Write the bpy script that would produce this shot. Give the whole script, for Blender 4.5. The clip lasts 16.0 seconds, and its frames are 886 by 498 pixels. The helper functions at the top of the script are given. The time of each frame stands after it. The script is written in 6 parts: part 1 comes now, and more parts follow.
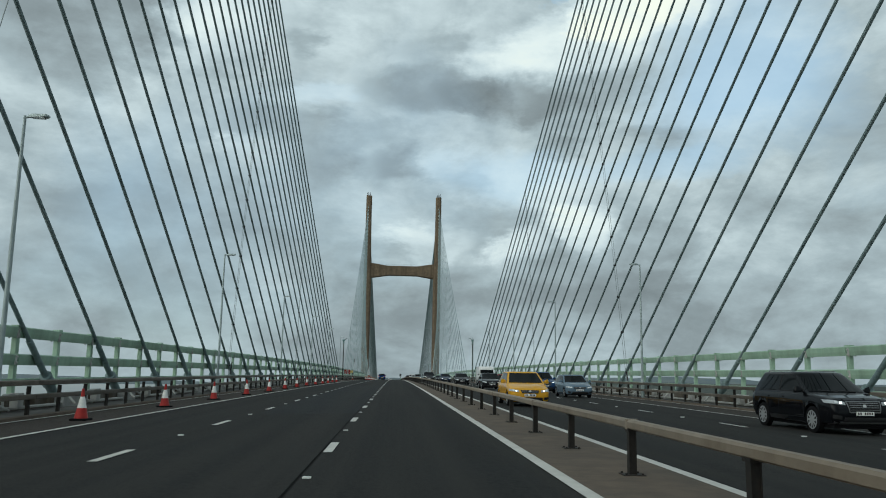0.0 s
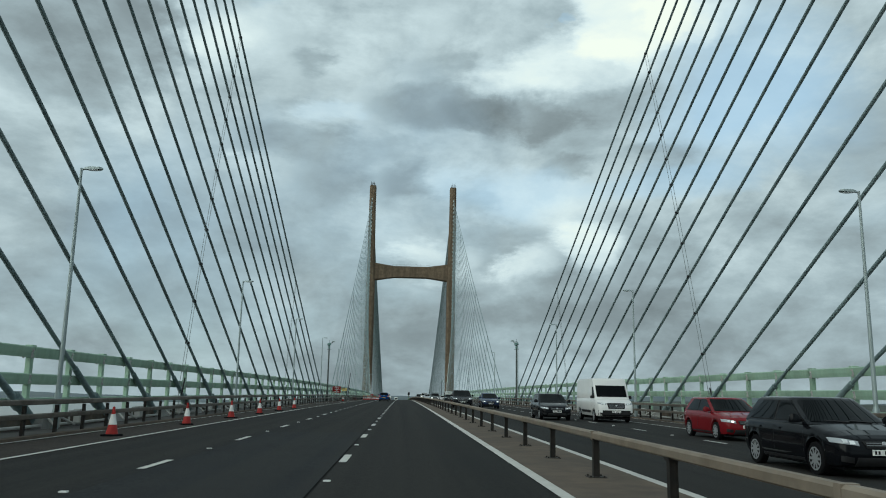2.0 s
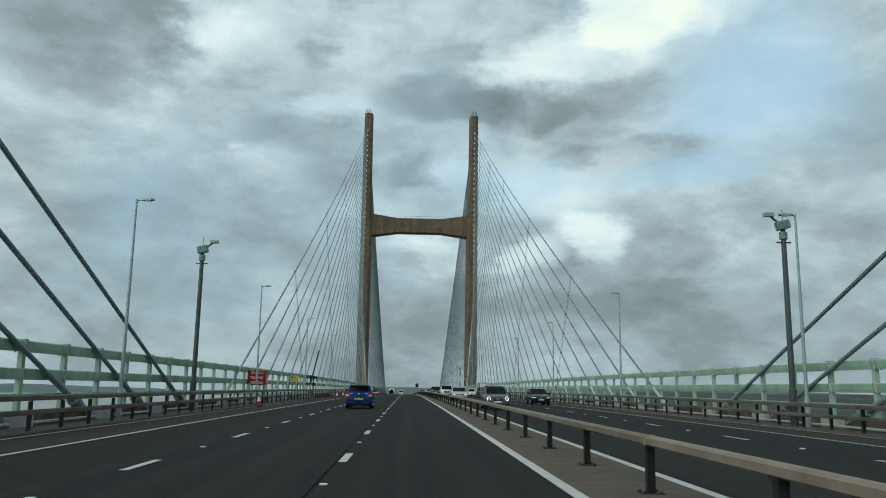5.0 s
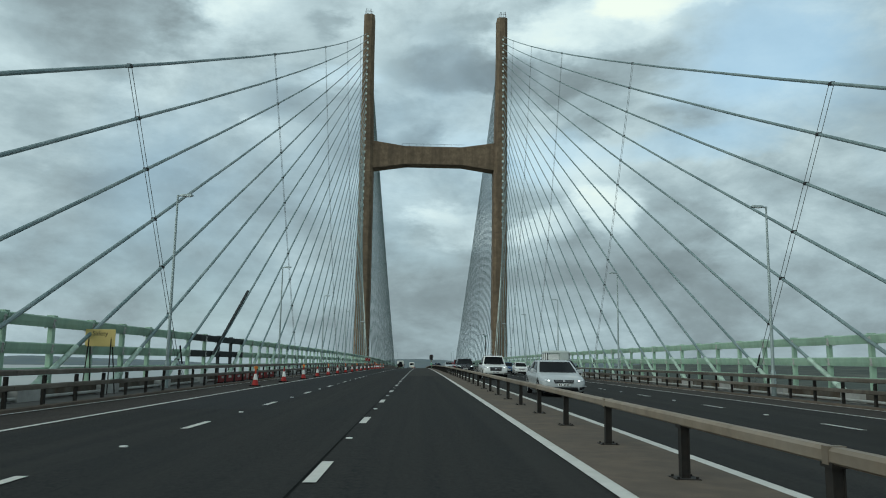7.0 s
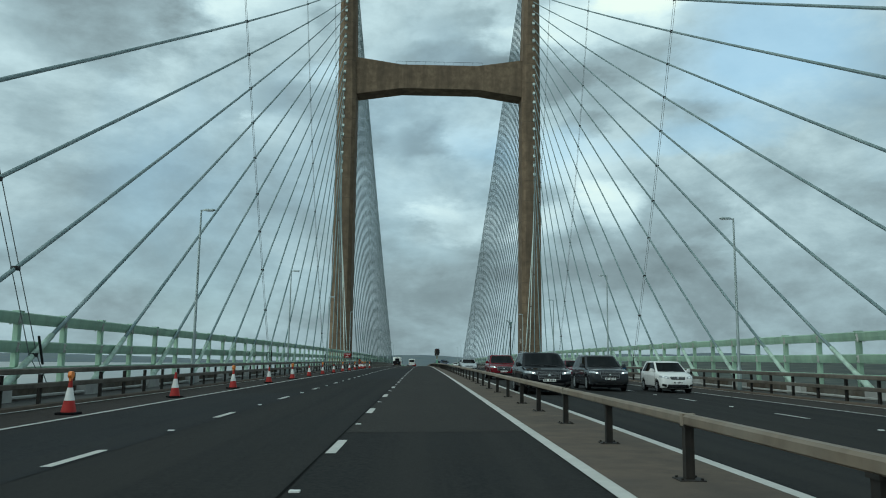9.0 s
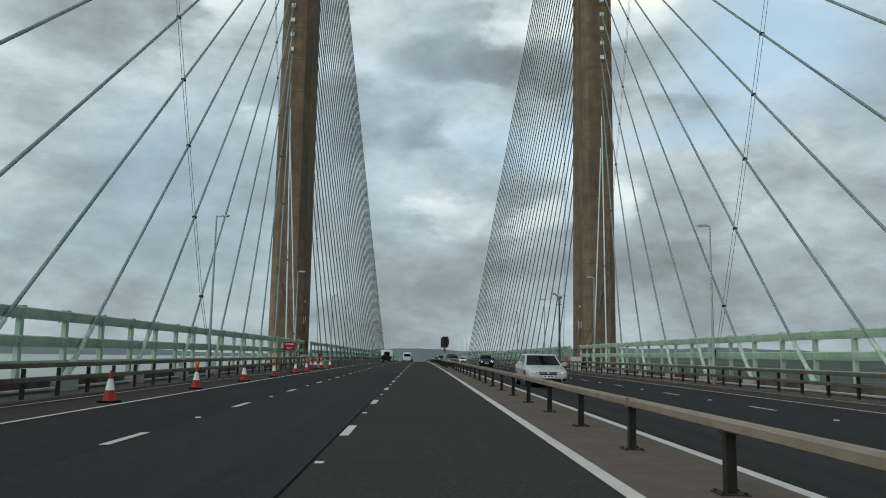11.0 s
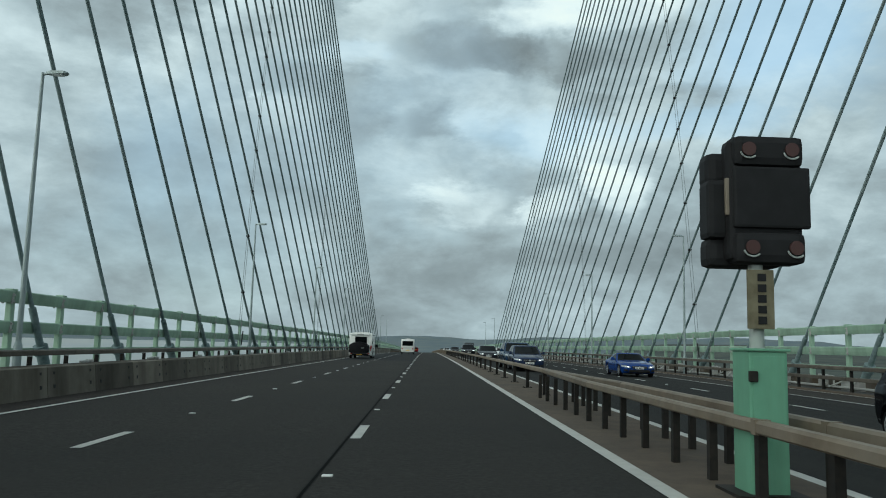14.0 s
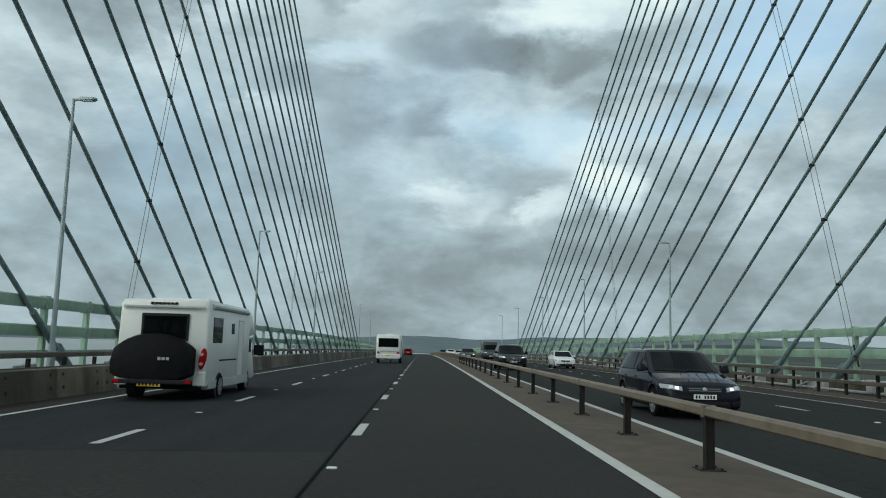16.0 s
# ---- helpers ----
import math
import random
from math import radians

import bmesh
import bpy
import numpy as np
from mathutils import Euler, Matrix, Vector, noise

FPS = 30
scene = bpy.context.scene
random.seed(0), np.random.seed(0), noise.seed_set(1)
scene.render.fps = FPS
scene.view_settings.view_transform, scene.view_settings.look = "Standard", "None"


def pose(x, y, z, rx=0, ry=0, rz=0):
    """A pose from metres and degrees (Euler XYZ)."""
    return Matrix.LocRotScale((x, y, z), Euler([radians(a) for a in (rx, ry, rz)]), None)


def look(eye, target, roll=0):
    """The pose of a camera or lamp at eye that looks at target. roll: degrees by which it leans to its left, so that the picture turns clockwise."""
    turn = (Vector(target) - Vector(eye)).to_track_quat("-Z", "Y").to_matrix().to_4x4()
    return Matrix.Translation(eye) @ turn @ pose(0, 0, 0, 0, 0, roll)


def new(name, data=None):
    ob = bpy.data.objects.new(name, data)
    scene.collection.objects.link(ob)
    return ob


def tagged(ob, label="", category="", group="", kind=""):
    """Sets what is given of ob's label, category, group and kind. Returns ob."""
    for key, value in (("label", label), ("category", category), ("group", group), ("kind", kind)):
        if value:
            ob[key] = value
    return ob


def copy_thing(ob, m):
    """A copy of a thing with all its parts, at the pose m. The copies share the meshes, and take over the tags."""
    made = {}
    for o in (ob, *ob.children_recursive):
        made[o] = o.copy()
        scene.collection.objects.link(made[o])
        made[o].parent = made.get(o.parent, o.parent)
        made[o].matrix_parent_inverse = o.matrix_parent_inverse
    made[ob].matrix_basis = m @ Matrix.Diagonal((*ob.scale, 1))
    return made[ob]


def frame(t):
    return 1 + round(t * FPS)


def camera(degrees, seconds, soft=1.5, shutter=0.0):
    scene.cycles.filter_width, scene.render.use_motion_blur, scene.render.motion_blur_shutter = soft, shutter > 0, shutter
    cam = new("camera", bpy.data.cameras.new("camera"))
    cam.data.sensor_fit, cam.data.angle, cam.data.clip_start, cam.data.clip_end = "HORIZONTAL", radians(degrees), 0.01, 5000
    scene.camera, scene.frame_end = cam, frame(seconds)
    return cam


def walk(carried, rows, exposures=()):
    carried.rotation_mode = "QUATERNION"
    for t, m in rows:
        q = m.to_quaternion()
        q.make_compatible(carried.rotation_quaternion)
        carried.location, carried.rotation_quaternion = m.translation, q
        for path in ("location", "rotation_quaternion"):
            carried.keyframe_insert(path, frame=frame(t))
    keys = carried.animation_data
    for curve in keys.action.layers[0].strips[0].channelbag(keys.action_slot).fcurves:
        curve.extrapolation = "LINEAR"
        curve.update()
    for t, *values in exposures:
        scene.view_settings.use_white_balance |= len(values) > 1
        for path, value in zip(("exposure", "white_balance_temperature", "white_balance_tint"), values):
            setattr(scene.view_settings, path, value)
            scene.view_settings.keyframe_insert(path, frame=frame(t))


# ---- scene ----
from mathutils.bvhtree import BVHTree

R_CREST, Y_CREST = 23160.0, 203.0
PY1, PY2 = -29.8, 431.8              # pylon centres along the road
CX = 0.6                             # middle of the central reserve


def deck(y):
    """Height of the road along the hog of the bridge."""
    d = y - Y_CREST
    a = min(abs(d), 520.0)
    return -(a * a) / (2 * R_CREST) - (abs(d) - a) * (a / R_CREST)


def road(x, y):
    """Height of the paved surface, with its crossfall."""
    return deck(y) - 0.015 * (abs(x - CX) - 3.45)


# camera ---------------------------------------------------------------
cam = camera(59.12, 16.0, soft=1.05)
EYE = 1.51
PATH = [
    (0.0, -2.866, -0.660, -3.530, 9.405, -0.904), (0.5, -2.900, 14.351, -3.212, 9.909, -0.942),
    (1.0, -2.890, 29.650, -3.178, 10.220, -1.014), (1.5, -2.850, 44.950, -3.014, 10.452, -0.971),
    (2.0, -2.850, 60.150, -2.987, 10.676, -1.025), (2.5, -2.850, 75.154, -2.962, 10.652, -0.763),
    (3.0, -2.825, 90.187, -2.518, 10.870, -0.573), (3.5, -2.810, 105.402, -2.335, 11.030, -0.637),
    (6.0, -2.824, 181.697, -2.662, 8.532, -1.042), (6.5, -2.830, 196.598, -2.105, 7.928, -1.230),
    (7.0, -2.745, 211.505, -1.692, 8.017, -0.866), (7.5, -2.665, 226.485, -1.596, 8.143, -0.696),
    (8.0, -2.615, 241.665, -1.466, 8.361, -0.207), (8.5, -2.640, 256.790, -1.372, 8.356, -0.167),
    (9.0, -2.660, 271.763, -1.558, 7.723, -0.728), (9.5, -2.690, 286.777, -1.671, 7.267, -0.930),
    (10.0, -2.680, 301.987, -1.720, 7.044, -0.959), (12.5, -2.860, 378.776, -1.726, 7.665, -0.945),
    (13.0, -2.900, 393.731, -1.805, 7.005, -1.208), (13.5, -2.960, 408.950, -1.635, 6.634, -1.339),
    (14.0, -2.990, 424.800, -1.200, 6.375, -1.515), (14.5, -3.010, 440.643, -1.295, 6.317, -1.503),
    (15.0, -3.015, 456.076, -1.286, 6.441, -1.592), (15.5, -3.010, 471.572, -1.366, 6.264, -1.401),
    (16.0, -2.990, 487.051, -1.417, 6.395, -1.550),
]
# the phone's picture is cool but for a moment at the second pylon
EXPOSURES = [(0, -0.06, 6000, 1), (3.5, -0.07, 5850, -3), (6.5, -0.07, 5880, -2), (8.0, -0.06, 5650, -7), (9.0, -0.06, 5600, -8), (10.0, -0.05, 5750, -4), (11.5, 0.0, 6250, 8),
             (12.5, 0.02, 6300, 9), (13.0, 0.04, 6550, 13), (13.5, -0.10, 6600, 17), (14.0, 0.03, 5900, -2), (14.5, 0.06, 5650, -6), (15.0, -0.02, 5800, -2), (15.5, 0.08, 5850, -1), (16.0, -0.02, 5900, 0)]
walk(cam, [(t, pose(x, y, deck(y) + EYE, 90 + p, r, w)) for t, x, y, w, p, r in PATH], EXPOSURES)

# world and sun ----------------------------------------------------------
SUN_AZ, SUN_EL = 232.0, 34.0         # compass from +y, clockwise
world = bpy.data.worlds.new("sky")
scene.world = world
world.use_nodes = True
wt = world.node_tree
wt.nodes.clear()


def wnode(kind, **kw):
    n = wt.nodes.new(kind)
    for k, v in kw.items():
        if k == "op":
            n.operation = v
        elif k == "vals":
            for i, a in v.items():
                n.inputs[i].default_value = a
    return n


def wlink(a, b):
    wt.links.new(a, b)


w_out = wnode("ShaderNodeOutputWorld")
w_bg = wnode("ShaderNodeBackground", vals={1: 1.0})
w_tc = wnode("ShaderNodeTexCoord")
sky = wnode("ShaderNodeTexSky")
sky.sky_type, sky.sun_disc = "NISHITA", False
sky.sun_elevation, sky.sun_rotation = radians(SUN_EL), radians(SUN_AZ)
sky_dim = wnode("ShaderNodeVectorMath", op="SCALE", vals={3: 0.07})
wlink(sky.outputs[0], sky_dim.inputs[0])
w_sep = wnode("ShaderNodeSeparateXYZ")
wlink(w_tc.outputs["Generated"], w_sep.inputs[0])
# the clouds lie on a level sheet: nearer the horizon they crowd together
w_z = wnode("ShaderNodeMath", op="MAXIMUM", vals={1: 0.0})
wlink(w_sep.outputs[2], w_z.inputs[0])
w_den = wnode("ShaderNodeMath", op="ADD", vals={1: 0.70})
wlink(w_z.outputs[0], w_den.inputs[0])
w_px = wnode("ShaderNodeMath", op="DIVIDE")
w_py = wnode("ShaderNodeMath", op="DIVIDE")
wlink(w_sep.outputs[0], w_px.inputs[0]); wlink(w_den.outputs[0], w_px.inputs[1])
wlink(w_sep.outputs[1], w_py.inputs[0]); wlink(w_den.outputs[0], w_py.inputs[1])
w_flat = wnode("ShaderNodeCombineXYZ")
wlink(w_px.outputs[0], w_flat.inputs[0]); wlink(w_py.outputs[0], w_flat.inputs[1])
n_big = wnode("ShaderNodeTexNoise", vals={"Scale": 4.2, "Detail": 8.0, "Roughness": 0.52, "Distortion": 0.2})
n_fine = wnode("ShaderNodeTexNoise", vals={"Scale": 7.0, "Detail": 10.0, "Roughness": 0.61, "Distortion": 0.15})
wlink(w_flat.outputs[0], n_big.inputs["Vector"])
# long level banks: the fine noise is drawn out sideways
w_wide = wnode("ShaderNodeVectorMath", op="MULTIPLY", vals={1: (1.0, 1.0, 2.0)})
wlink(w_tc.outputs["Generated"], w_wide.inputs[0])
w_off = wnode("ShaderNodeVectorMath", op="ADD", vals={1: (3.7, 1.9, 0.4)})
wlink(w_wide.outputs[0], w_off.inputs[0])
wlink(w_off.outputs[0], n_fine.inputs["Vector"])


def sky_dir(az, el):
    a, e = radians(az), radians(el)
    return (math.sin(a) * math.cos(e), math.cos(a) * math.cos(e), math.sin(e))


def sky_sum(sock, az, el, wide, high, amount, soft=0.5):
    """Adds a soft patch of cloud or clear sky around one direction."""
    sub = wnode("ShaderNodeVectorMath", op="SUBTRACT", vals={1: sky_dir(az, el)})
    wlink(w_warp.outputs[0], sub.inputs[0])
    mul = wnode("ShaderNodeVectorMath", op="MULTIPLY", vals={1: (1 / radians(wide), 1 / radians(wide), 1 / radians(high))})
    wlink(sub.outputs[0], mul.inputs[0])
    ln = wnode("ShaderNodeVectorMath", op="LENGTH")
    wlink(mul.outputs[0], ln.inputs[0])
    mr = wnode("ShaderNodeMapRange", vals={1: 0.85 - soft, 2: 0.9 + 0.6 * soft, 3: amount, 4: 0.0})
    mr.interpolation_type = "SMOOTHSTEP"
    wlink(ln.outputs["Value"], mr.inputs[0])
    ad = wnode("ShaderNodeMath", op="ADD")
    wlink(sock, ad.inputs[0]); wlink(mr.outputs[0], ad.inputs[1])
    return ad.outputs[0]


# ragged edges for the patches
w_rag = wnode("ShaderNodeVectorMath", op="SUBTRACT", vals={1: (0.5, 0.5, 0.5)})
wlink(n_fine.outputs["Color"], w_rag.inputs[0])
w_rag2 = wnode("ShaderNodeVectorMath", op="MULTIPLY", vals={1: (0.16, 0.16, 0.085)})
wlink(w_rag.outputs[0], w_rag2.inputs[0])
w_warp = wnode("ShaderNodeVectorMath", op="ADD")
wlink(w_tc.outputs["Generated"], w_warp.inputs[0]); wlink(w_rag2.outputs[0], w_warp.inputs[1])
# brightness of the cloud: positive lit, negative grey
w_soft = wnode("ShaderNodeMath", op="MULTIPLY_ADD", vals={1: 0.42, 2: 0.325})
wlink(n_big.outputs["Fac"], w_soft.inputs[0])
tone = w_soft.outputs[0]
# direction, half width, half height, amount, softness of the edge
HIGH_CLOUDS = [
    (-24.1, 23.0, 7.9, 5.0, -0.22, 0.35), (-19.1, 25.8, 2.5, 2.5, -0.10, 0.40), (-12.8, 23.8, 4.1, 3.3, 0.12, 0.45), (-19.8, 17.0, 3.3, 2.1, 0.06, 0.50), (-7.3, 23.7, 2.3, 1.0, -0.14, 0.40), (-9.3, 20.6, 1.7, 0.7, -0.08, 0.40),
    (-2.2, 26.7, 4.6, 2.1, 0.08, 0.50), (17.0, 26.3, 5.2, 2.9, 0.28, 0.25), (21.7, 26.2, 3.7, 1.7, 0.18, 0.35), (13.0, 23.9, 6.2, 2.3, 0.18, 0.30), (6.3, 22.9, 2.5, 1.5, 0.08, 0.40), (2.8, 24.1, 3.1, 1.9, -0.10, 0.40),
    (2.5, 20.9, 6.2, 2.1, -0.19, 0.30), (7.0, 20.3, 5.8, 1.7, -0.17, 0.28), (14.0, 20.8, 4.6, 1.5, -0.05, 0.35),
]
LOW_CLOUDS = [
    (8.4, 15.0, 7.1, 2.5, 0.14, 0.45), (-5.9, 20.4, 3.3, 0.7, 0.10, 0.50), (11.8, 16.7, 2.6, 1.0, -0.13, 0.35), (18.4, 17.6, 2.9, 0.7, -0.08, 0.40), (-8.7, 18.1, 5.4, 1.6, -0.15, 0.40), (-5.7, 15.4, 3.7, 2.1, -0.12, 0.50),
    (0.6, 15.2, 2.6, 1.3, -0.10, 0.30), (-13.0, 16.7, 1.2, 0.6, 0.12, 0.30), (13.1, 10.6, 3.2, 2.3, 0.25, 0.45), (8.5, 9.7, 2.0, 1.8, 0.22, 0.45), (19.6, 9.8, 5.4, 1.7, -0.12, 0.40), (11.2, 5.7, 8.3, 1.2, -0.10, 0.50),
    (-0.4, 7.7, 2.9, 1.7, 0.06, 0.50), (-19.0, 11.7, 10.4, 1.2, -0.06, 0.60), (-23.7, 8.6, 8.3, 1.5, 0.05, 0.60), (-22.4, 5.3, 10.4, 1.2, -0.06, 0.60), (26.7, 10.7, 6.2, 1.7, -0.05, 0.60), (28.7, 14.3, 6.2, 1.7, 0.05, 0.60),
    (-3.0, 16.1, 4.6, 3.3, -0.07, 0.40), (5.1, 14.9, 2.5, 1.1, -0.08, 0.35), (2.6, 10.0, 3.4, 1.8, 0.13, 0.28), (12.8, 11.4, 4.0, 1.3, 0.07, 0.30), (17.7, 6.8, 5.0, 1.6, -0.08, 0.35),
    (0.0, 2.0, 85.0, 6.5, -0.12, 0.80), (24.0, 5.0, 16.0, 4.0, -0.06, 0.70), (-20.0, 9.0, 20.0, 5.0, -0.05, 0.80), (-16.0, 9.0, 17.0, 6.0, -0.06, 0.70), (4.0, 8.0, 40.0, 4.5, -0.03, 0.80), (0.0, 25.0, 60.0, 8.0, 0.045, 0.80),
]
for patch in HIGH_CLOUDS + LOW_CLOUDS:
    tone = sky_sum(tone, *patch)
w_fm = wnode("ShaderNodeMath", op="MULTIPLY_ADD", vals={1: 0.72, 2: -0.36})
wlink(n_fine.outputs["Fac"], w_fm.inputs[0])
w_tone = wnode("ShaderNodeMath", op="ADD")
wlink(tone, w_tone.inputs[0]); wlink(w_fm.outputs[0], w_tone.inputs[1])
w_ramp = wnode("ShaderNodeValToRGB")
wlink(w_tone.outputs[0], w_ramp.inputs[0])
cr = w_ramp.color_ramp
cr.elements[0].position, cr.elements[0].color = 0.12, (0.20, 0.22, 0.225, 1)
cr.elements[1].position, cr.elements[1].color = 1.0, (1.05, 1.02, 0.88, 1)
for pos, col in ((0.34, (0.30, 0.333, 0.344)), (0.48, (0.43, 0.485, 0.503)), (0.64, (0.66, 0.72, 0.73)), (0.78, (0.86, 0.90, 0.87))):
    e = cr.elements.new(pos)
    e.color = (*col, 1)
# thin places let the blue through
n_gap = wnode("ShaderNodeTexNoise", vals={"Scale": 2.2, "Detail": 7.0, "Roughness": 0.55, "Distortion": 0.2})
w_off2 = wnode("ShaderNodeVectorMath", op="ADD", vals={1: (9.1, 4.3, 2.0)})
wlink(w_flat.outputs[0], w_off2.inputs[0]); wlink(w_off2.outputs[0], n_gap.inputs["Vector"])
gap = n_gap.outputs["Fac"]
CLEAR = [
    (24.9, 21.5, 7.6, 6.6, 0.42, 0.60), (11.2, 26.8, 1.2, 0.7, 0.35, 0.40), (8.4, 15.0, 6.2, 2.1, 0.20, 0.50), (19.5, 15.1, 6.2, 1.7, 0.25, 0.50), (-11.4, 27.4, 2.5, 0.8, 0.15, 0.50), (-5.9, 20.4, 2.9, 0.8, 0.12, 0.50),
]
for patch in CLEAR:
    gap = sky_sum(gap, *patch)
w_gapm = wnode("ShaderNodeMapRange", vals={1: 0.56, 2: 0.92, 3: 0.0, 4: 0.75})
wlink(gap, w_gapm.inputs[0])
w_mix = wnode("ShaderNodeMix")
w_mix.data_type = "RGBA"
w_blue = wnode("ShaderNodeVectorMath", op="ADD", vals={1: (0.34, 0.43, 0.48)})
wlink(sky_dim.outputs[0], w_blue.inputs[0])
wlink(w_gapm.outputs[0], w_mix.inputs[0]); wlink(w_ramp.outputs[0], w_mix.inputs[6]); wlink(w_blue.outputs[0], w_mix.inputs[7])
wlink(w_mix.outputs[2], w_bg.inputs[0])
wlink(w_bg.outputs[0], w_out.inputs[0])

sun = new("sun", bpy.data.lights.new("sun", "SUN"))
sun.data.energy, sun.data.angle, sun.data.color = 1.9, radians(70), (1.0, 0.94, 0.83)
sd = Vector(sky_dir(SUN_AZ, SUN_EL))
sun.matrix_world = look(sd * 300, (0, 0, 0))


# materials --------------------------------------------------------------
def material(name, colour, rough=0.7, metal=0.0, second=None, scale=1.0, amount=0.5, bump=0.0, bump_scale=20.0, stain=None, stain_scale=0.25,
             stain_amount=0.4, streak=False, coat=0.0, vary=0.0, emission=0.0, gloss=None, tracks=None):
    """A surface with a fine grain and a slow stain over its base colour."""
    m = bpy.data.materials.new(name)
    m.use_nodes = True
    nt = m.node_tree
    b = nt.nodes["Principled BSDF"]
    b.inputs["Roughness"].default_value, b.inputs["Metallic"].default_value = rough, metal
    b.inputs["Coat Weight"].default_value = coat
    b.inputs["Specular IOR Level"].default_value = gloss if gloss is not None else (0.5 if rough < 0.45 else 0.25)
    tc = nt.nodes.new("ShaderNodeTexCoord")
    geo = nt.nodes.new("ShaderNodeNewGeometry")
    base = nt.nodes.new("ShaderNodeRGB")
    base.outputs[0].default_value = (*colour, 1)
    col = base.outputs[0]

    def noise_mix(col, other, sc, amt, low, high, stretch=None):
        n = nt.nodes.new("ShaderNodeTexNoise")
        n.inputs["Scale"].default_value, n.inputs["Detail"].default_value, n.inputs["Roughness"].default_value = sc, 6.0, 0.6
        src = geo.outputs["Position"]
        if stretch:
            v = nt.nodes.new("ShaderNodeVectorMath")
            v.operation = "MULTIPLY"
            v.inputs[1].default_value = stretch
            nt.links.new(src, v.inputs[0])
            src = v.outputs[0]
        nt.links.new(src, n.inputs["Vector"])
        mr = nt.nodes.new("ShaderNodeMapRange")
        for i, a in ((1, low), (2, high), (3, 0.0), (4, amt)):
            mr.inputs[i].default_value = a
        nt.links.new(n.outputs["Fac"], mr.inputs[0])
        mx = nt.nodes.new("ShaderNodeMix")
        mx.data_type = "RGBA"
        nt.links.new(mr.outputs[0], mx.inputs[0])
        nt.links.new(col, mx.inputs[6])
        mx.inputs[7].default_value = (*other, 1)
        return mx.outputs[2]

    if second:
        col = noise_mix(col, second, scale, amount, 0.38, 0.66)
    if stain:
        col = noise_mix(col, stain, stain_scale, stain_amount, 0.42, 0.68, (1.0, 1.0, 0.12) if streak else None)
    if tracks:
        # worn bands drawn out along the road
        col = noise_mix(col, tracks, 1.0, 0.6, 0.42, 0.60, (1.5, 0.012, 1.0))
    if vary:
        oi = nt.nodes.new("ShaderNodeObjectInfo")
        hs = nt.nodes.new("ShaderNodeHueSaturation")
        mr = nt.nodes.new("ShaderNodeMapRange")
        mr.inputs[3].default_value, mr.inputs[4].default_value = 1 - vary, 1 + vary
        nt.links.new(oi.outputs["Random"], mr.inputs[0])
        nt.links.new(mr.outputs[0], hs.inputs["Value"])
        nt.links.new(col, hs.inputs["Color"])
        col = hs.outputs[0]
    nt.links.new(col, b.inputs["Base Color"])
    if bump:
        n = nt.nodes.new("ShaderNodeTexNoise")
        n.inputs["Scale"].default_value, n.inputs["Detail"].default_value = bump_scale, 4.0
        nt.links.new(geo.outputs["Position"], n.inputs["Vector"])
        bp = nt.nodes.new("ShaderNodeBump")
        bp.inputs["Strength"].default_value, bp.inputs["Distance"].default_value = bump, 0.02
        nt.links.new(n.outputs["Fac"], bp.inputs["Height"])
        nt.links.new(bp.outputs[0], b.inputs["Normal"])
    if emission:
        b.inputs["Emission Color"].default_value = (*colour, 1)
        b.inputs["Emission Strength"].default_value = emission
    return m


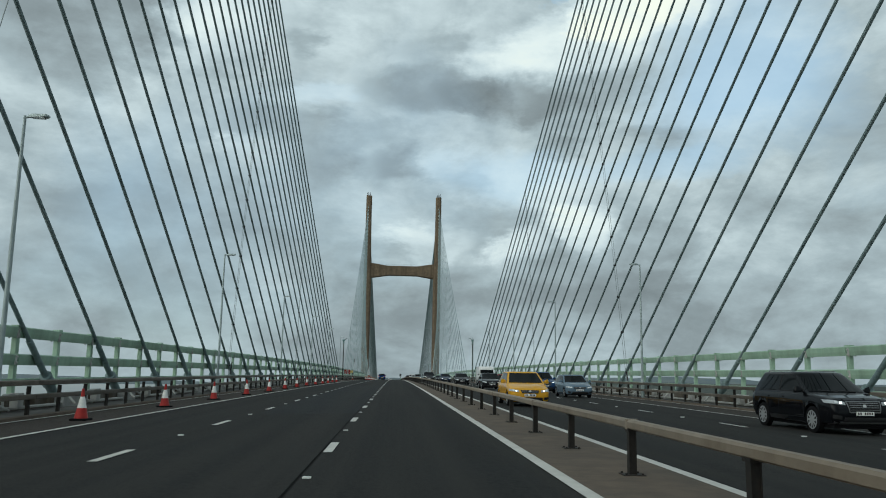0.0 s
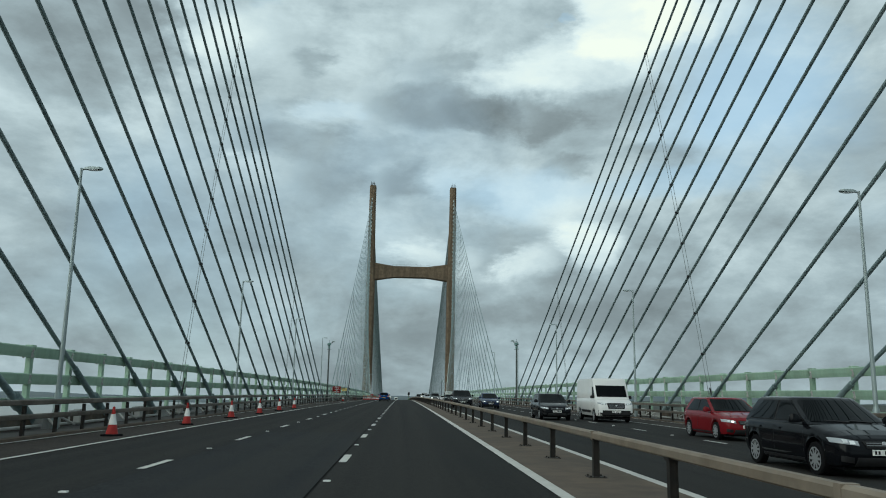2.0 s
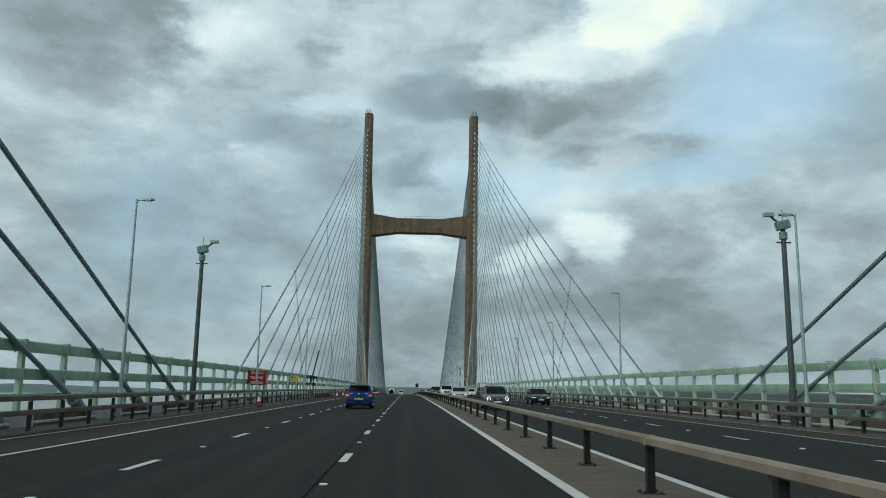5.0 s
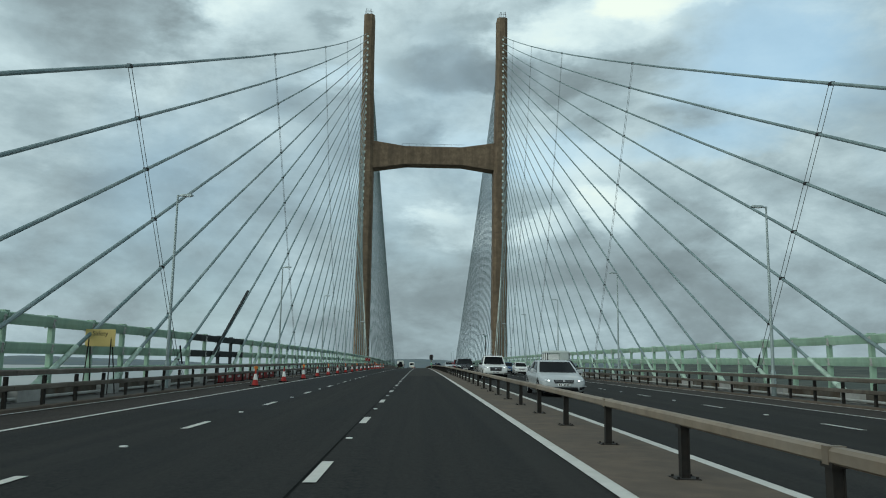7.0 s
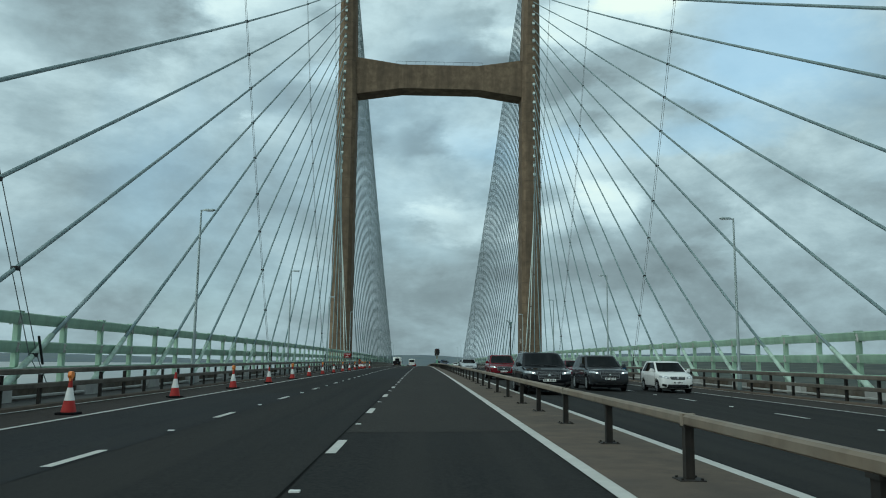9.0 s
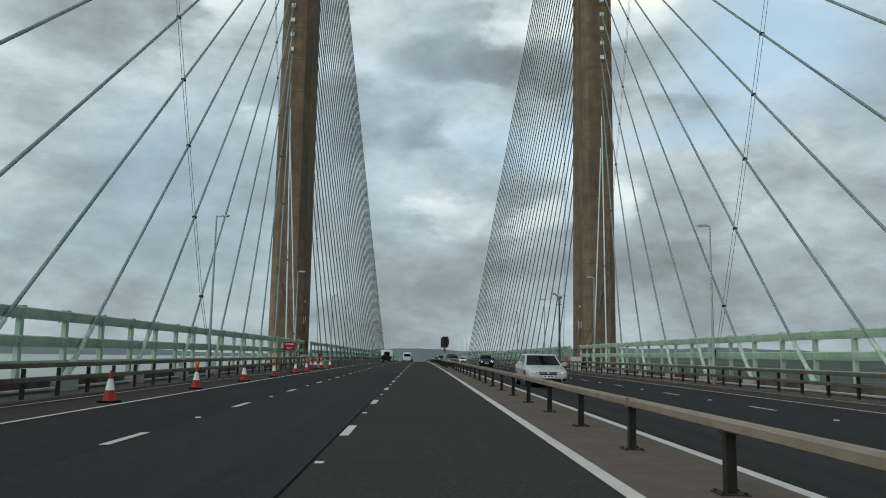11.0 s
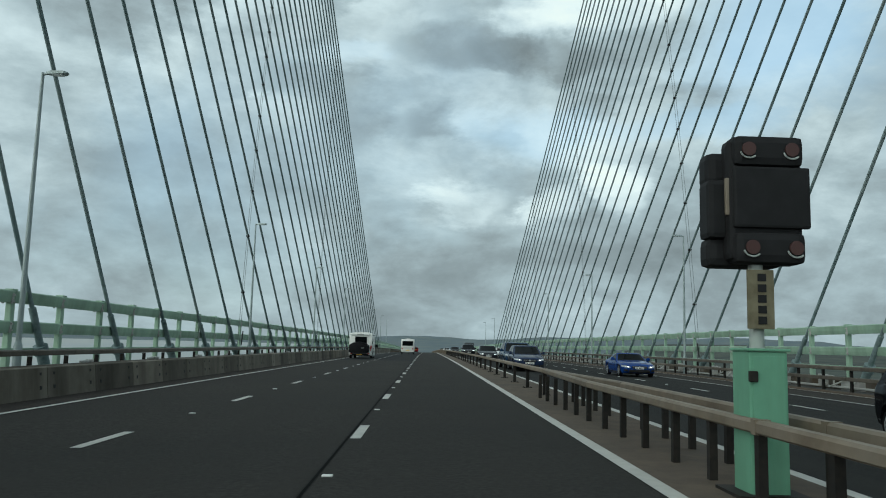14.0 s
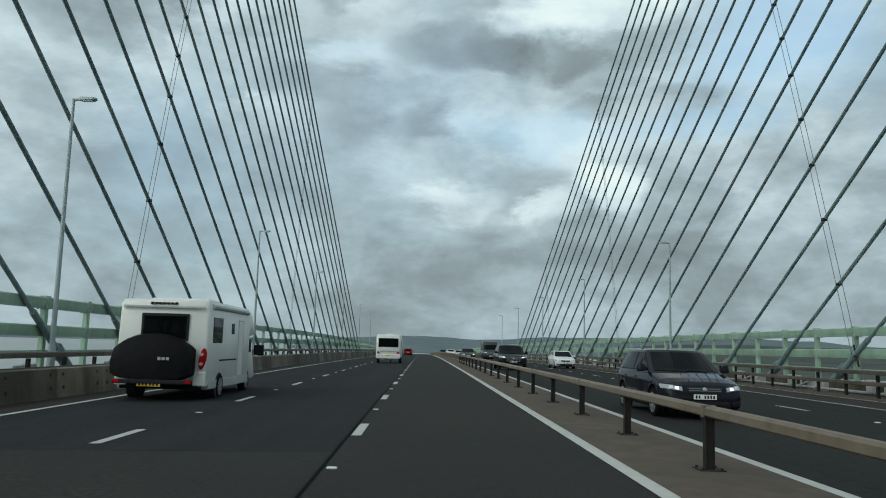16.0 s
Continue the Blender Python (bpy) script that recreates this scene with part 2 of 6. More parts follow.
M = {
    "asphalt": material("asphalt", (0.016, 0.017, 0.017), 0.88, second=(0.042, 0.040, 0.038), scale=15.0, amount=0.65, bump=0.5, bump_scale=45.0,
                        stain=(0.020, 0.022, 0.023), stain_scale=0.16, stain_amount=0.6, gloss=0.05, tracks=(0.034, 0.033, 0.031)),
    "patch": material("dark_asphalt", (0.019, 0.021, 0.023), 0.87, second=(0.044, 0.045, 0.046), scale=15.0, amount=0.65, bump=0.5, bump_scale=45.0,
                      stain=(0.018, 0.019, 0.021), stain_scale=0.3, stain_amount=0.5, gloss=0.05, tracks=(0.033, 0.033, 0.032)),
    "old": material("old_asphalt", (0.029, 0.028, 0.026), 0.88, second=(0.066, 0.062, 0.057), scale=15.0, amount=0.65, bump=0.5, bump_scale=45.0,
                    stain=(0.030, 0.030, 0.029), stain_scale=0.2, stain_amount=0.6, gloss=0.05, tracks=(0.036, 0.034, 0.032)),
    "redstrip": material("reddish_asphalt", (0.044, 0.038, 0.034), 0.88, second=(0.028, 0.026, 0.025), scale=3.0, amount=0.7, bump=0.4, bump_scale=50.0, gloss=0.08),
    "reserve": material("reserve_concrete", (0.122, 0.096, 0.075), 0.9, second=(0.076, 0.065, 0.055), scale=2.2, amount=0.7, bump=0.3, bump_scale=30.0,
                        stain=(0.075, 0.066, 0.058), stain_scale=0.5, stain_amount=0.6, gloss=0.1),
    "paint": material("road_paint", (0.50, 0.49, 0.46), 0.75, second=(0.40, 0.40, 0.38), scale=7.0, amount=0.55, stain=(0.30, 0.29, 0.27), stain_scale=1.2, stain_amount=0.35),
    "tar": material("tar_seam", (0.006, 0.006, 0.006), 0.8, gloss=0.02),
    "galv": material("weathered_steel_rail", (0.205, 0.165, 0.122), 0.62, 0.2, second=(0.130, 0.102, 0.075), scale=3.0, amount=0.7, stain=(0.26, 0.23, 0.19), stain_scale=0.7,
                     stain_amount=0.5, vary=0.15),
    "siderail": material("dark_weathered_rail", (0.095, 0.080, 0.063), 0.6, 0.2, second=(0.050, 0.041, 0.032), scale=3.0, amount=0.7, stain=(0.18, 0.16, 0.135), stain_scale=0.7,
                         stain_amount=0.5, vary=0.2),
    "post": material("dark_steel_post", (0.020, 0.019, 0.018), 0.75, 0.3, second=(0.042, 0.034, 0.027), scale=9.0, amount=0.5, vary=0.2),
    "green": material("pale_green_steel", (0.305, 0.425, 0.320), 0.55, 0.0, second=(0.215, 0.325, 0.255), scale=1.6, amount=0.6, stain=(0.12, 0.17, 0.12), stain_scale=0.8,
                      stain_amount=0.5, streak=True, vary=0.06),
    "soot": material("scorched_steel", (0.018, 0.020, 0.021), 0.8, second=(0.05, 0.06, 0.055), scale=2.0, amount=0.5),
    "stay": material("stay_sheath", (0.150, 0.205, 0.210), 0.5, second=(0.065, 0.092, 0.096), scale=6.0, amount=0.75, stain=(0.25, 0.31, 0.305), stain_scale=0.3, stain_amount=0.5),
    "staypale": material("pale_stay_sheath", (0.48, 0.54, 0.51), 0.5, second=(0.36, 0.42, 0.40), scale=2.0, amount=0.5),
    "staygrey": material("grey_stay_sheath", (0.135, 0.195, 0.200), 0.5, second=(0.070, 0.102, 0.107), scale=6.0, amount=0.65, stain=(0.32, 0.36, 0.35), stain_scale=0.3, stain_amount=0.5),
    "anchor": material("pale_anchor_tube", (0.42, 0.53, 0.45), 0.5, second=(0.28, 0.36, 0.30), scale=5.0, amount=0.7, stain=(0.10, 0.13, 0.10), stain_scale=2.0, stain_amount=0.5),
    "clamp": material("black_clamp", (0.015, 0.015, 0.016), 0.6),
    "rope": material("tie_rope", (0.16, 0.18, 0.18), 0.5, 0.3),
    "concrete": material("pylon_concrete", (0.180, 0.136, 0.092), 0.9, second=(0.100, 0.075, 0.052), scale=0.75, amount=0.85, bump=0.6, bump_scale=9.0,
                         stain=(0.074, 0.058, 0.043), stain_scale=0.5, stain_amount=0.75, streak=True, gloss=0.1),
    "rusty": material("rusty_steel", (0.055, 0.045, 0.036), 0.85, second=(0.10, 0.075, 0.052), scale=1.4, amount=0.7, stain=(0.20, 0.20, 0.18), stain_scale=0.8, stain_amount=0.5, gloss=0.1),
    "joint": material("pour_joint", (0.075, 0.062, 0.048), 0.95),
    "block": material("barrier_concrete", (0.155, 0.14, 0.115), 0.92, second=(0.10, 0.088, 0.07), scale=1.6, amount=0.7, bump=0.3, bump_scale=25.0,
                      stain=(0.045, 0.038, 0.03), stain_scale=0.8, stain_amount=0.75, streak=True, vary=0.42),
    "newblock": material("pale_barrier_concrete", (0.30, 0.265, 0.22), 0.92, second=(0.20, 0.175, 0.14), scale=1.8, amount=0.7, bump=0.4, bump_scale=18.0,
                         stain=(0.10, 0.085, 0.065), stain_scale=0.9, stain_amount=0.6, streak=True, vary=0.1),
    "plinth": material("pale_anchor_concrete", (0.42, 0.42, 0.40), 0.9, second=(0.30, 0.30, 0.29), scale=2.0, amount=0.6, stain=(0.17, 0.16, 0.15), stain_scale=0.9, stain_amount=0.4),
    "walk": material("walkway_steel", (0.065, 0.064, 0.060), 0.8, second=(0.12, 0.115, 0.11), scale=1.1, amount=0.6, stain=(0.05, 0.05, 0.05), stain_scale=0.4, stain_amount=0.6),
    "lamp": material("grey_lamp_column", (0.30, 0.35, 0.35), 0.45, 0.3, second=(0.22, 0.26, 0.26), scale=1.5, amount=0.5),
    "mast": material("dark_mast_steel", (0.060, 0.072, 0.070), 0.5, 0.2, second=(0.10, 0.12, 0.115), scale=2.0, amount=0.6, stain=(0.035, 0.03, 0.026), stain_scale=1.0, stain_amount=0.6, streak=True),
    "masthead": material("blue_green_box", (0.12, 0.20, 0.19), 0.5, second=(0.17, 0.26, 0.24), scale=3.0, amount=0.5),
    "lens": material("lamp_lens", (0.62, 0.66, 0.67), 0.2),
    "water": material("estuary_water", (0.22, 0.235, 0.23), 0.34, second=(0.17, 0.18, 0.175), scale=0.02, amount=0.6, stain=(0.33, 0.30, 0.26), stain_scale=0.0022, stain_amount=0.6),
    # distance haze is mixed into this land's blue-grey base colour
    "land": material("haze_tinted_land", (0.100, 0.128, 0.145), 0.95, second=(0.072, 0.096, 0.110), scale=0.006, amount=0.9, stain=(0.15, 0.17, 0.155), stain_scale=0.012, stain_amount=0.6),
    "shore": material("shore_fields", (0.034, 0.045, 0.038), 0.95, second=(0.022, 0.030, 0.027), scale=0.006, amount=0.9, stain=(0.10, 0.10, 0.08), stain_scale=0.014, stain_amount=0.6),
    "cone": material("cone_red", (0.33, 0.024, 0.020), 0.55, second=(0.20, 0.016, 0.014), scale=6.0, amount=0.5),
    "white": material("white_reflective", (0.72, 0.72, 0.70), 0.5, second=(0.5, 0.5, 0.48), scale=6.0, amount=0.4),
    "rubber": material("black_rubber", (0.008, 0.008, 0.009), 0.9, gloss=0.06),
    "amber": material("amber_lamp", (0.65, 0.20, 0.03), 0.35),
    "flasher": material("unlit_flasher", (0.06, 0.022, 0.018), 0.4),
    "dirty": material("dirty_panel", (0.20, 0.18, 0.12), 0.7, second=(0.10, 0.085, 0.05), scale=6.0, amount=0.7),
    "signred": material("red_sign_sheet", (0.25, 0.016, 0.016), 0.5, second=(0.19, 0.014, 0.014), scale=3.0, amount=0.5),
    "signyellow": material("yellow_sign_sheet", (0.55, 0.43, 0.16), 0.55),
    "signwhite": material("sign_lettering", (0.80, 0.78, 0.76), 0.5),
    "black": material("matt_black", (0.012, 0.012, 0.013), 0.7, second=(0.022, 0.022, 0.024), scale=4.0, amount=0.5),
    "glass": material("dark_car_glass", (0.003, 0.004, 0.0045), 0.03, gloss=0.06),
    "chrome": material("alloy", (0.62, 0.63, 0.64), 0.32, 0.35),
    "rim": material("alloy_rim", (0.30, 0.31, 0.32), 0.35, 0.4),
    "reversing": material("reversing_lens", (0.42, 0.36, 0.34), 0.2, coat=0.4),
    "box_green": material("mid_green_steel", (0.17, 0.37, 0.25), 0.5, second=(0.13, 0.30, 0.20), scale=2.0, amount=0.5, stain=(0.09, 0.15, 0.10), stain_scale=1.4, stain_amount=0.5, streak=True),
    "alloy_dark": material("grey_alloy", (0.20, 0.205, 0.21), 0.3, 0.6),
    "red_lens": material("red_lens", (0.36, 0.005, 0.007), 0.15, second=(0.20, 0.004, 0.006), scale=14.0, amount=0.6, gloss=0.12),
    "clear_lens": material("clear_lens", (0.75, 0.77, 0.78), 0.12, coat=0.6),
    "headlamp": material("clear_headlamp", (0.30, 0.32, 0.34), 0.06, gloss=0.6),
    "lit": material("lit_headlamp", (1.0, 0.98, 0.92), 0.2, emission=3.0),
    "plate_y": material("yellow_plate", (0.72, 0.47, 0.03), 0.5),
    "plate_w": material("white_plate", (0.75, 0.75, 0.73), 0.5),
    "cream": material("white_bodywork", (0.68, 0.68, 0.65), 0.35, second=(0.58, 0.58, 0.55), scale=1.2, amount=0.4, stain=(0.45, 0.44, 0.41), stain_scale=0.8, stain_amount=0.25, streak=True),
    "cover": material("black_fabric_cover", (0.004, 0.004, 0.005), 0.7, second=(0.008, 0.008, 0.010), scale=5.0, amount=0.6, bump=0.6, bump_scale=6.0, gloss=0.12),
    "orange": material("orange_box", (0.42, 0.07, 0.02), 0.6),
    "cabinet": material("pale_green_cabinet", (0.50, 0.57, 0.50), 0.55, second=(0.40, 0.46, 0.40), scale=1.5, amount=0.5, stain=(0.22, 0.22, 0.18), stain_scale=1.2, stain_amount=0.4, streak=True),
    "greybox": material("grey_cabinet", (0.40, 0.43, 0.41), 0.55, second=(0.3, 0.33, 0.31), scale=1.5, amount=0.5),
}
CAR_PAINT = {}


def paint(rgb):
    if rgb not in CAR_PAINT:
        CAR_PAINT[rgb] = material("car_paint", rgb, 0.05, 0.0, gloss=0.14, second=tuple(c * 0.85 for c in rgb), scale=1.0, amount=0.4)
    return CAR_PAINT[rgb]


# mesh helpers -----------------------------------------------------------
def finish(bm, name, mat, smooth=False):
    me = bpy.data.meshes.new(name)
    bmesh.ops.recalc_face_normals(bm, faces=bm.faces)
    bm.to_mesh(me)
    bm.free()
    me.materials.append(mat)
    if smooth:
        for f in me.polygons:
            f.use_smooth = True
        me.set_sharp_from_angle(angle=radians(38))
    return me


def part(name, bm, mat, parent, label="", smooth=False):
    me = bm if isinstance(bm, bpy.types.Mesh) else finish(bm, name, mat, smooth)
    ob = new(name, me)
    ob.parent = parent
    if label:
        ob["label"] = label
    return ob


def share(name, me, parent, m):
    ob = new(name, me)
    ob.parent = parent
    ob.matrix_basis = m
    return ob


def thing(name, label, category, m=None, group="", kind=""):
    ob = new(name)
    ob.empty_display_size = 0.2
    if m is not None:
        ob.matrix_basis = m
    return tagged(ob, label, category, group, kind)


def box(bm, lo, hi, bevel=0.0):
    vs = [bm.verts.new((x, y, z)) for z in (lo[2], hi[2]) for x, y in ((lo[0], lo[1]), (hi[0], lo[1]), (hi[0], hi[1]), (lo[0], hi[1]))]
    fs = [(0, 3, 2, 1), (4, 5, 6, 7), (0, 1, 5, 4), (1, 2, 6, 5), (2, 3, 7, 6), (3, 0, 4, 7)]
    faces = [bm.faces.new([vs[i] for i in f]) for f in fs]
    if bevel:
        edges = list({e for f in faces for e in f.edges})
        bmesh.ops.bevel(bm, geom=edges, offset=bevel, segments=2, profile=0.6, affect="EDGES")
    return bm


def boxes(*specs, bevel=0.0):
    bm = bmesh.new()
    for lo, hi in specs:
        box(bm, lo, hi, bevel)
    return bm


def ring_loft(bm, rings, close=True, caps=True):
    """Joins rings of points, in order, with quads."""
    vr = [[bm.verts.new(p) for p in r] for r in rings]
    n = len(vr[0])
    for a, b in zip(vr, vr[1:]):
        for i in range(n if close else n - 1):
            j = (i + 1) % n
            bm.faces.new((a[i], a[j], b[j], b[i]))
    if caps and close:
        bm.faces.new(vr[0])
        bm.faces.new(vr[-1])
    return bm


def tube(bm, pts, r, sides=8, caps=True):
    """A round bar through the points; r is one radius or one for each point."""
    pts = [Vector(p) for p in pts]
    rr = r if isinstance(r, (list, tuple)) else [r] * len(pts)
    rings = []
    for i, p in enumerate(pts):
        d = (pts[min(i + 1, len(pts) - 1)] - pts[max(i - 1, 0)]).normalized()
        u = d.cross(Vector((1, 0, 0)) if abs(d.x) < 0.8 else Vector((0, 1, 0))).normalized()
        v = d.cross(u)
        rings.append([p + rr[i] * (math.cos(a) * u + math.sin(a) * v) for a in (2 * math.pi * k / sides for k in range(sides))])
    return ring_loft(bm, rings, caps=caps)


def strip(bm, x0, x1, y0, y1, lift=0.0, step=12.0):
    """A ribbon that lies on the paved surface."""
    n = max(1, int(math.ceil((y1 - y0) / step)))
    prev = None
    for i in range(n + 1):
        y = y0 + (y1 - y0) * i / n
        cur = [bm.verts.new((x, y, road(x, y) + lift)) for x in (x0, x1)]
        if prev:
            bm.faces.new((prev[0], prev[1], cur[1], cur[0]))
        prev = cur
    return bm


def on_road(x, y, rz=0.0, lift=0.0):
    s = math.degrees(math.atan((deck(y + 2) - deck(y - 2)) / 4))
    return pose(x, y, road(x, y) + lift) @ pose(0, 0, 0, s, 0, 0) @ pose(0, 0, 0, 0, 0, rz)


def at_deck(x, y, z=0.0):
    s = math.degrees(math.atan((deck(y + 2) - deck(y - 2)) / 4))
    return pose(x, y, deck(y) + z, s)


Y0, Y1 = -330.0, 1500.0              # both ends of the deck
EDGE_L, EDGE_R = -17.4, 18.0

# deck -------------------------------------------------------------------
bm = bmesh.new()
prev = None
xs = [EDGE_L, -14.15, CX, 14.9, EDGE_R]
y = Y0
while y <= Y1 + 0.1:
    top = [bm.verts.new((x, y, road(x, y))) for x in xs]
    bot = [bm.verts.new((x, y, deck(y) - d)) for x, d in ((EDGE_L, 1.0), (-10.0, 3.2), (11.0, 3.2), (EDGE_R, 1.0))]
    if prev:
        a, b = prev, top + bot
        loop = [0, 1, 2, 3, 4, 8, 7, 6, 5]
        for i, j in zip(loop, loop[1:] + loop[:1]):
            bm.faces.new((a[i], a[j], b[j], b[i]))
    prev = top + bot
    y += 15.0
ob = new("road", finish(bm, "road", M["asphalt"]))
tagged(ob, "worn dark grey asphalt of a motorway bridge deck", "road", kind="structure")

bm = strip(strip(bmesh.new(), -0.33, CX, Y0, Y1, 0.016), CX, 1.46, Y0, Y1, 0.016)
tagged(new("central_reserve", finish(bm, "central_reserve", M["reserve"])), "brownish stained concrete strip between the carriageways", "median strip", kind="structure")
for side, a, b in (("left", -14.05, -11.72), ("right", 11.85, 14.6)):
    bm = strip(bmesh.new(), a, b, Y0, Y1, 0.006)
    tagged(new("hard_strip", finish(bm, "hard_strip", M["redstrip"])), "reddish brown asphalt strip beside the carriageway", "hard shoulder", kind="structure")
for x0, x1, a, b, lift in ((-11.4, -7.7, 236.0, 306.0, 0.005), (-7.7, -4.2, 28.1, 90.0, 0.005), (-7.7, -4.2, 330.0, 384.8, 0.005), (-11.3, -4.24, 384.9, 396.0, 0.006), (-11.45, -4.24, 498.4, 640.0, 0.006)):
    bm = strip(bmesh.new(), x0, x1, a, b, lift)
    tagged(new("asphalt_patch", finish(bm, "asphalt_patch", M["patch"])), "darker newer asphalt laid in the near lanes", "road patch", kind="structure")
for x0, x1, a, b, lift in ((-4.17, -0.33, 288.0, 760.0, 0.005), (-11.45, -4.24, 395.0, 498.5, 0.003)):
    bm = strip(bmesh.new(), x0, x1, a, b, lift)
    tagged(new("old_surface", finish(bm, "old_surface", M["old"])), "older lighter asphalt in the lanes past the pylon", "road patch", kind="structure")

# painted lines
lines = thing("road_markings", "white painted lane lines, edge lines and dashes", "road marking", kind="structure")
for x, w in ((-11.55, 0.16), (-0.42, 0.22), (1.56, 0.20), (11.6, 0.16)):
    part("edge_line", strip(bmesh.new(), x - w / 2, x + w / 2, Y0, Y1, 0.014), M["paint"], lines)
part("kerb_line", strip(bmesh.new(), -14.02, -13.9, Y0, 418, 0.03), M["paint"], lines)
part("kerb_line", strip(bmesh.new(), 14.3, 14.42, Y0, Y1, 0.03), M["paint"], lines)
DASH = [(-4.07, -2.58), (-7.85, -3.94), (4.9, -1.0), (8.2, -2.2)]
for x, ph in DASH:
    k0, k1 = int((-30 - ph) / 9), int((1000 - ph) / 9)
    far = bmesh.new()
    for k in range(k0, k1):
        y = ph + 9 * k
        if 0 < y < 640:
            part("dash", strip(bmesh.new(), x - 0.085, x + 0.085, y - 1.0, y + 1.0, 0.014), M["paint"], lines)
        else:
            strip(far, x - 0.085, x + 0.085, y - 1.0, y + 1.0, 0.014)
    tagged(part("far_dashes", far, M["paint"], lines), kind="stuff")
studs = bmesh.new()
for x, ph in DASH:
    for k in range(0, 62):
        y = ph + 9 * k + 4.5
        box(studs, (x - 0.06, y - 0.05, road(x, y)), (x + 0.06, y + 0.05, road(x, y) + 0.02))
tagged(part("road_studs", studs, M["white"], lines), kind="stuff")
bm = strip(bmesh.new(), -4.215, -4.18, Y0, 700, 0.008)
tagged(new("tar_seam", finish(bm, "tar_seam", M["tar"])), "black sealed seam along the lane line", "road seam", kind="structure")

# kerbs and walkways
for x0, x1, e0, e1 in ((-14.5, -14.15, EDGE_L, -14.5), (14.55, 14.9, 14.9, EDGE_R)):
    k = bmesh.new()
    w = bmesh.new()
    prev = prev2 = None
    y = Y0
    while y <= Y1 + 0.1:
        r = road(x0, y)
        cur = [k.verts.new(p) for p in ((x0, y, r - 0.1), (x0, y, r + 0.11), (x1, y, r + 0.11), (x1, y, r - 0.1))]
        cur2 = [w.verts.new(p) for p in ((e0, y, r + 0.05), (e1, y, r + 0.05), (e1, y, r - 0.4), (e0, y, r - 0.4))]
        for bmx, a, b in ((k, prev, cur), (w, prev2, cur2)):
            if a:
                for i in range(4):
                    bmx.faces.new((a[i], a[(i + 1) % 4], b[(i + 1) % 4], b[i]))
        prev, prev2 = cur, cur2
        y += 15.0
    tagged(new("kerb", finish(k, "kerb", M["reserve"])), "low stained concrete kerb along the carriageway", "kerb", kind="structure")
    tagged(new("walkway", finish(w, "walkway", M["walk"])), "grey service walkway behind the safety rails", "walkway", kind="structure")

# upstand and service pipes along the deck edge
for x, high, px in ((-16.55, 0.42, -16.2), (16.85, 0.60, 16.45)):
    w = bmesh.new()
    prev = None
    y = Y0
    while y <= Y1 + 0.1:
        r = road(x, y) + 0.03
        cur = [w.verts.new(p) for p in ((x - 0.07, y, r), (x - 0.07, y, r + high), (x + 0.07, y, r + high), (x + 0.07, y, r))]
        if prev:
            for i in range(4):
                w.faces.new((prev[i], prev[(i + 1) % 4], cur[(i + 1) % 4], cur[i]))
        prev = cur
        y += 15.0
    tagged(new("edge_beam", finish(w, "edge_beam", M["rusty"])), "dark rusty steel edge beam of the deck", "edge beam", kind="structure")
    pipe = bmesh.new()
    tube(pipe, [(px, Y0 + 15.0 * i, road(px, Y0 + 15.0 * i) + 0.20) for i in range(int((Y1 - Y0) / 15))], 0.06, 6)
    tagged(new("service_pipe", finish(pipe, "service_pipe", M["plinth"], True)), "pale grey service pipe along the walkway", "pipe", kind="structure")

# water and land -----------------------------------------------------------
SEA = -46.0
bm = bmesh.new()
rings = [[(r * math.cos(a), 250 + r * math.sin(a), SEA) for a in (2 * math.pi * i / 48 for i in range(48))] for r in (1, 60, 400, 1500, 4400)]
ring_loft(bm, rings, caps=False)
bm.faces.new([bm.verts.new((0.9 * math.cos(2 * math.pi * i / 12), 250 + 0.9 * math.sin(2 * math.pi * i / 12), SEA)) for i in range(12)])
tagged(new("water", finish(bm, "water", M["water"])), "pale grey tidal estuary far below the deck", "water", kind="structure")


def ridge(name, label, az0, az1, dist, high, seed, rough=1.0, mat="land", near=650):
    """A long low rise of land along the horizon."""
    bm = bmesh.new()
    n = 120
    rows = [[], [], [], []]
    for i in range(n + 1):
        a = radians(az0 + (az1 - az0) * i / n)
        h = high(az0 + (az1 - az0) * i / n) * (1 + 0.35 * rough * noise.fractal(Vector((i * 0.09, seed, 0)), 1.0, 2.0, 5))
        for j, (dd, hh) in enumerate(((-near, 0.0), (-near / 2, 0.35 if near < 1000 else 0.15), (0, 1.0), (250, 0.8))):
            r = dist + dd + 60 * noise.noise(Vector((i * 0.2, j * 3.1, seed)))
            rows[j].append(bm.verts.new((r * math.sin(a), 250 + r * math.cos(a), SEA - 2 + hh * h)))
    for a, b in zip(rows, rows[1:]):
        for i in range(n):
            bm.faces.new((a[i], a[i + 1], b[i + 1], b[i]))
    ob = new(name, finish(bm, name, M[mat], True))
    return tagged(ob, label, "hills", kind="structure")


# the first three ridges wear the land colour with haze painted in
ridge("far_hills", "far-shore hills with haze put into their blue-green colour", -16, 75, 4000, lambda a: 12 + 34 * min(1, max(0, (a + 10) / 10)) + 20 * min(1, max(0, (a - 4) / 10)) * min(1, max(0.25, (34 - a) / 8)), 2.0)
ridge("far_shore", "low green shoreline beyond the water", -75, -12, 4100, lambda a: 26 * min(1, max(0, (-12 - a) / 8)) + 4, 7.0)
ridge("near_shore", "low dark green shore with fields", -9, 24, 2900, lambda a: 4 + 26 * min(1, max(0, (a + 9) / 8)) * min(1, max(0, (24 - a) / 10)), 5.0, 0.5)
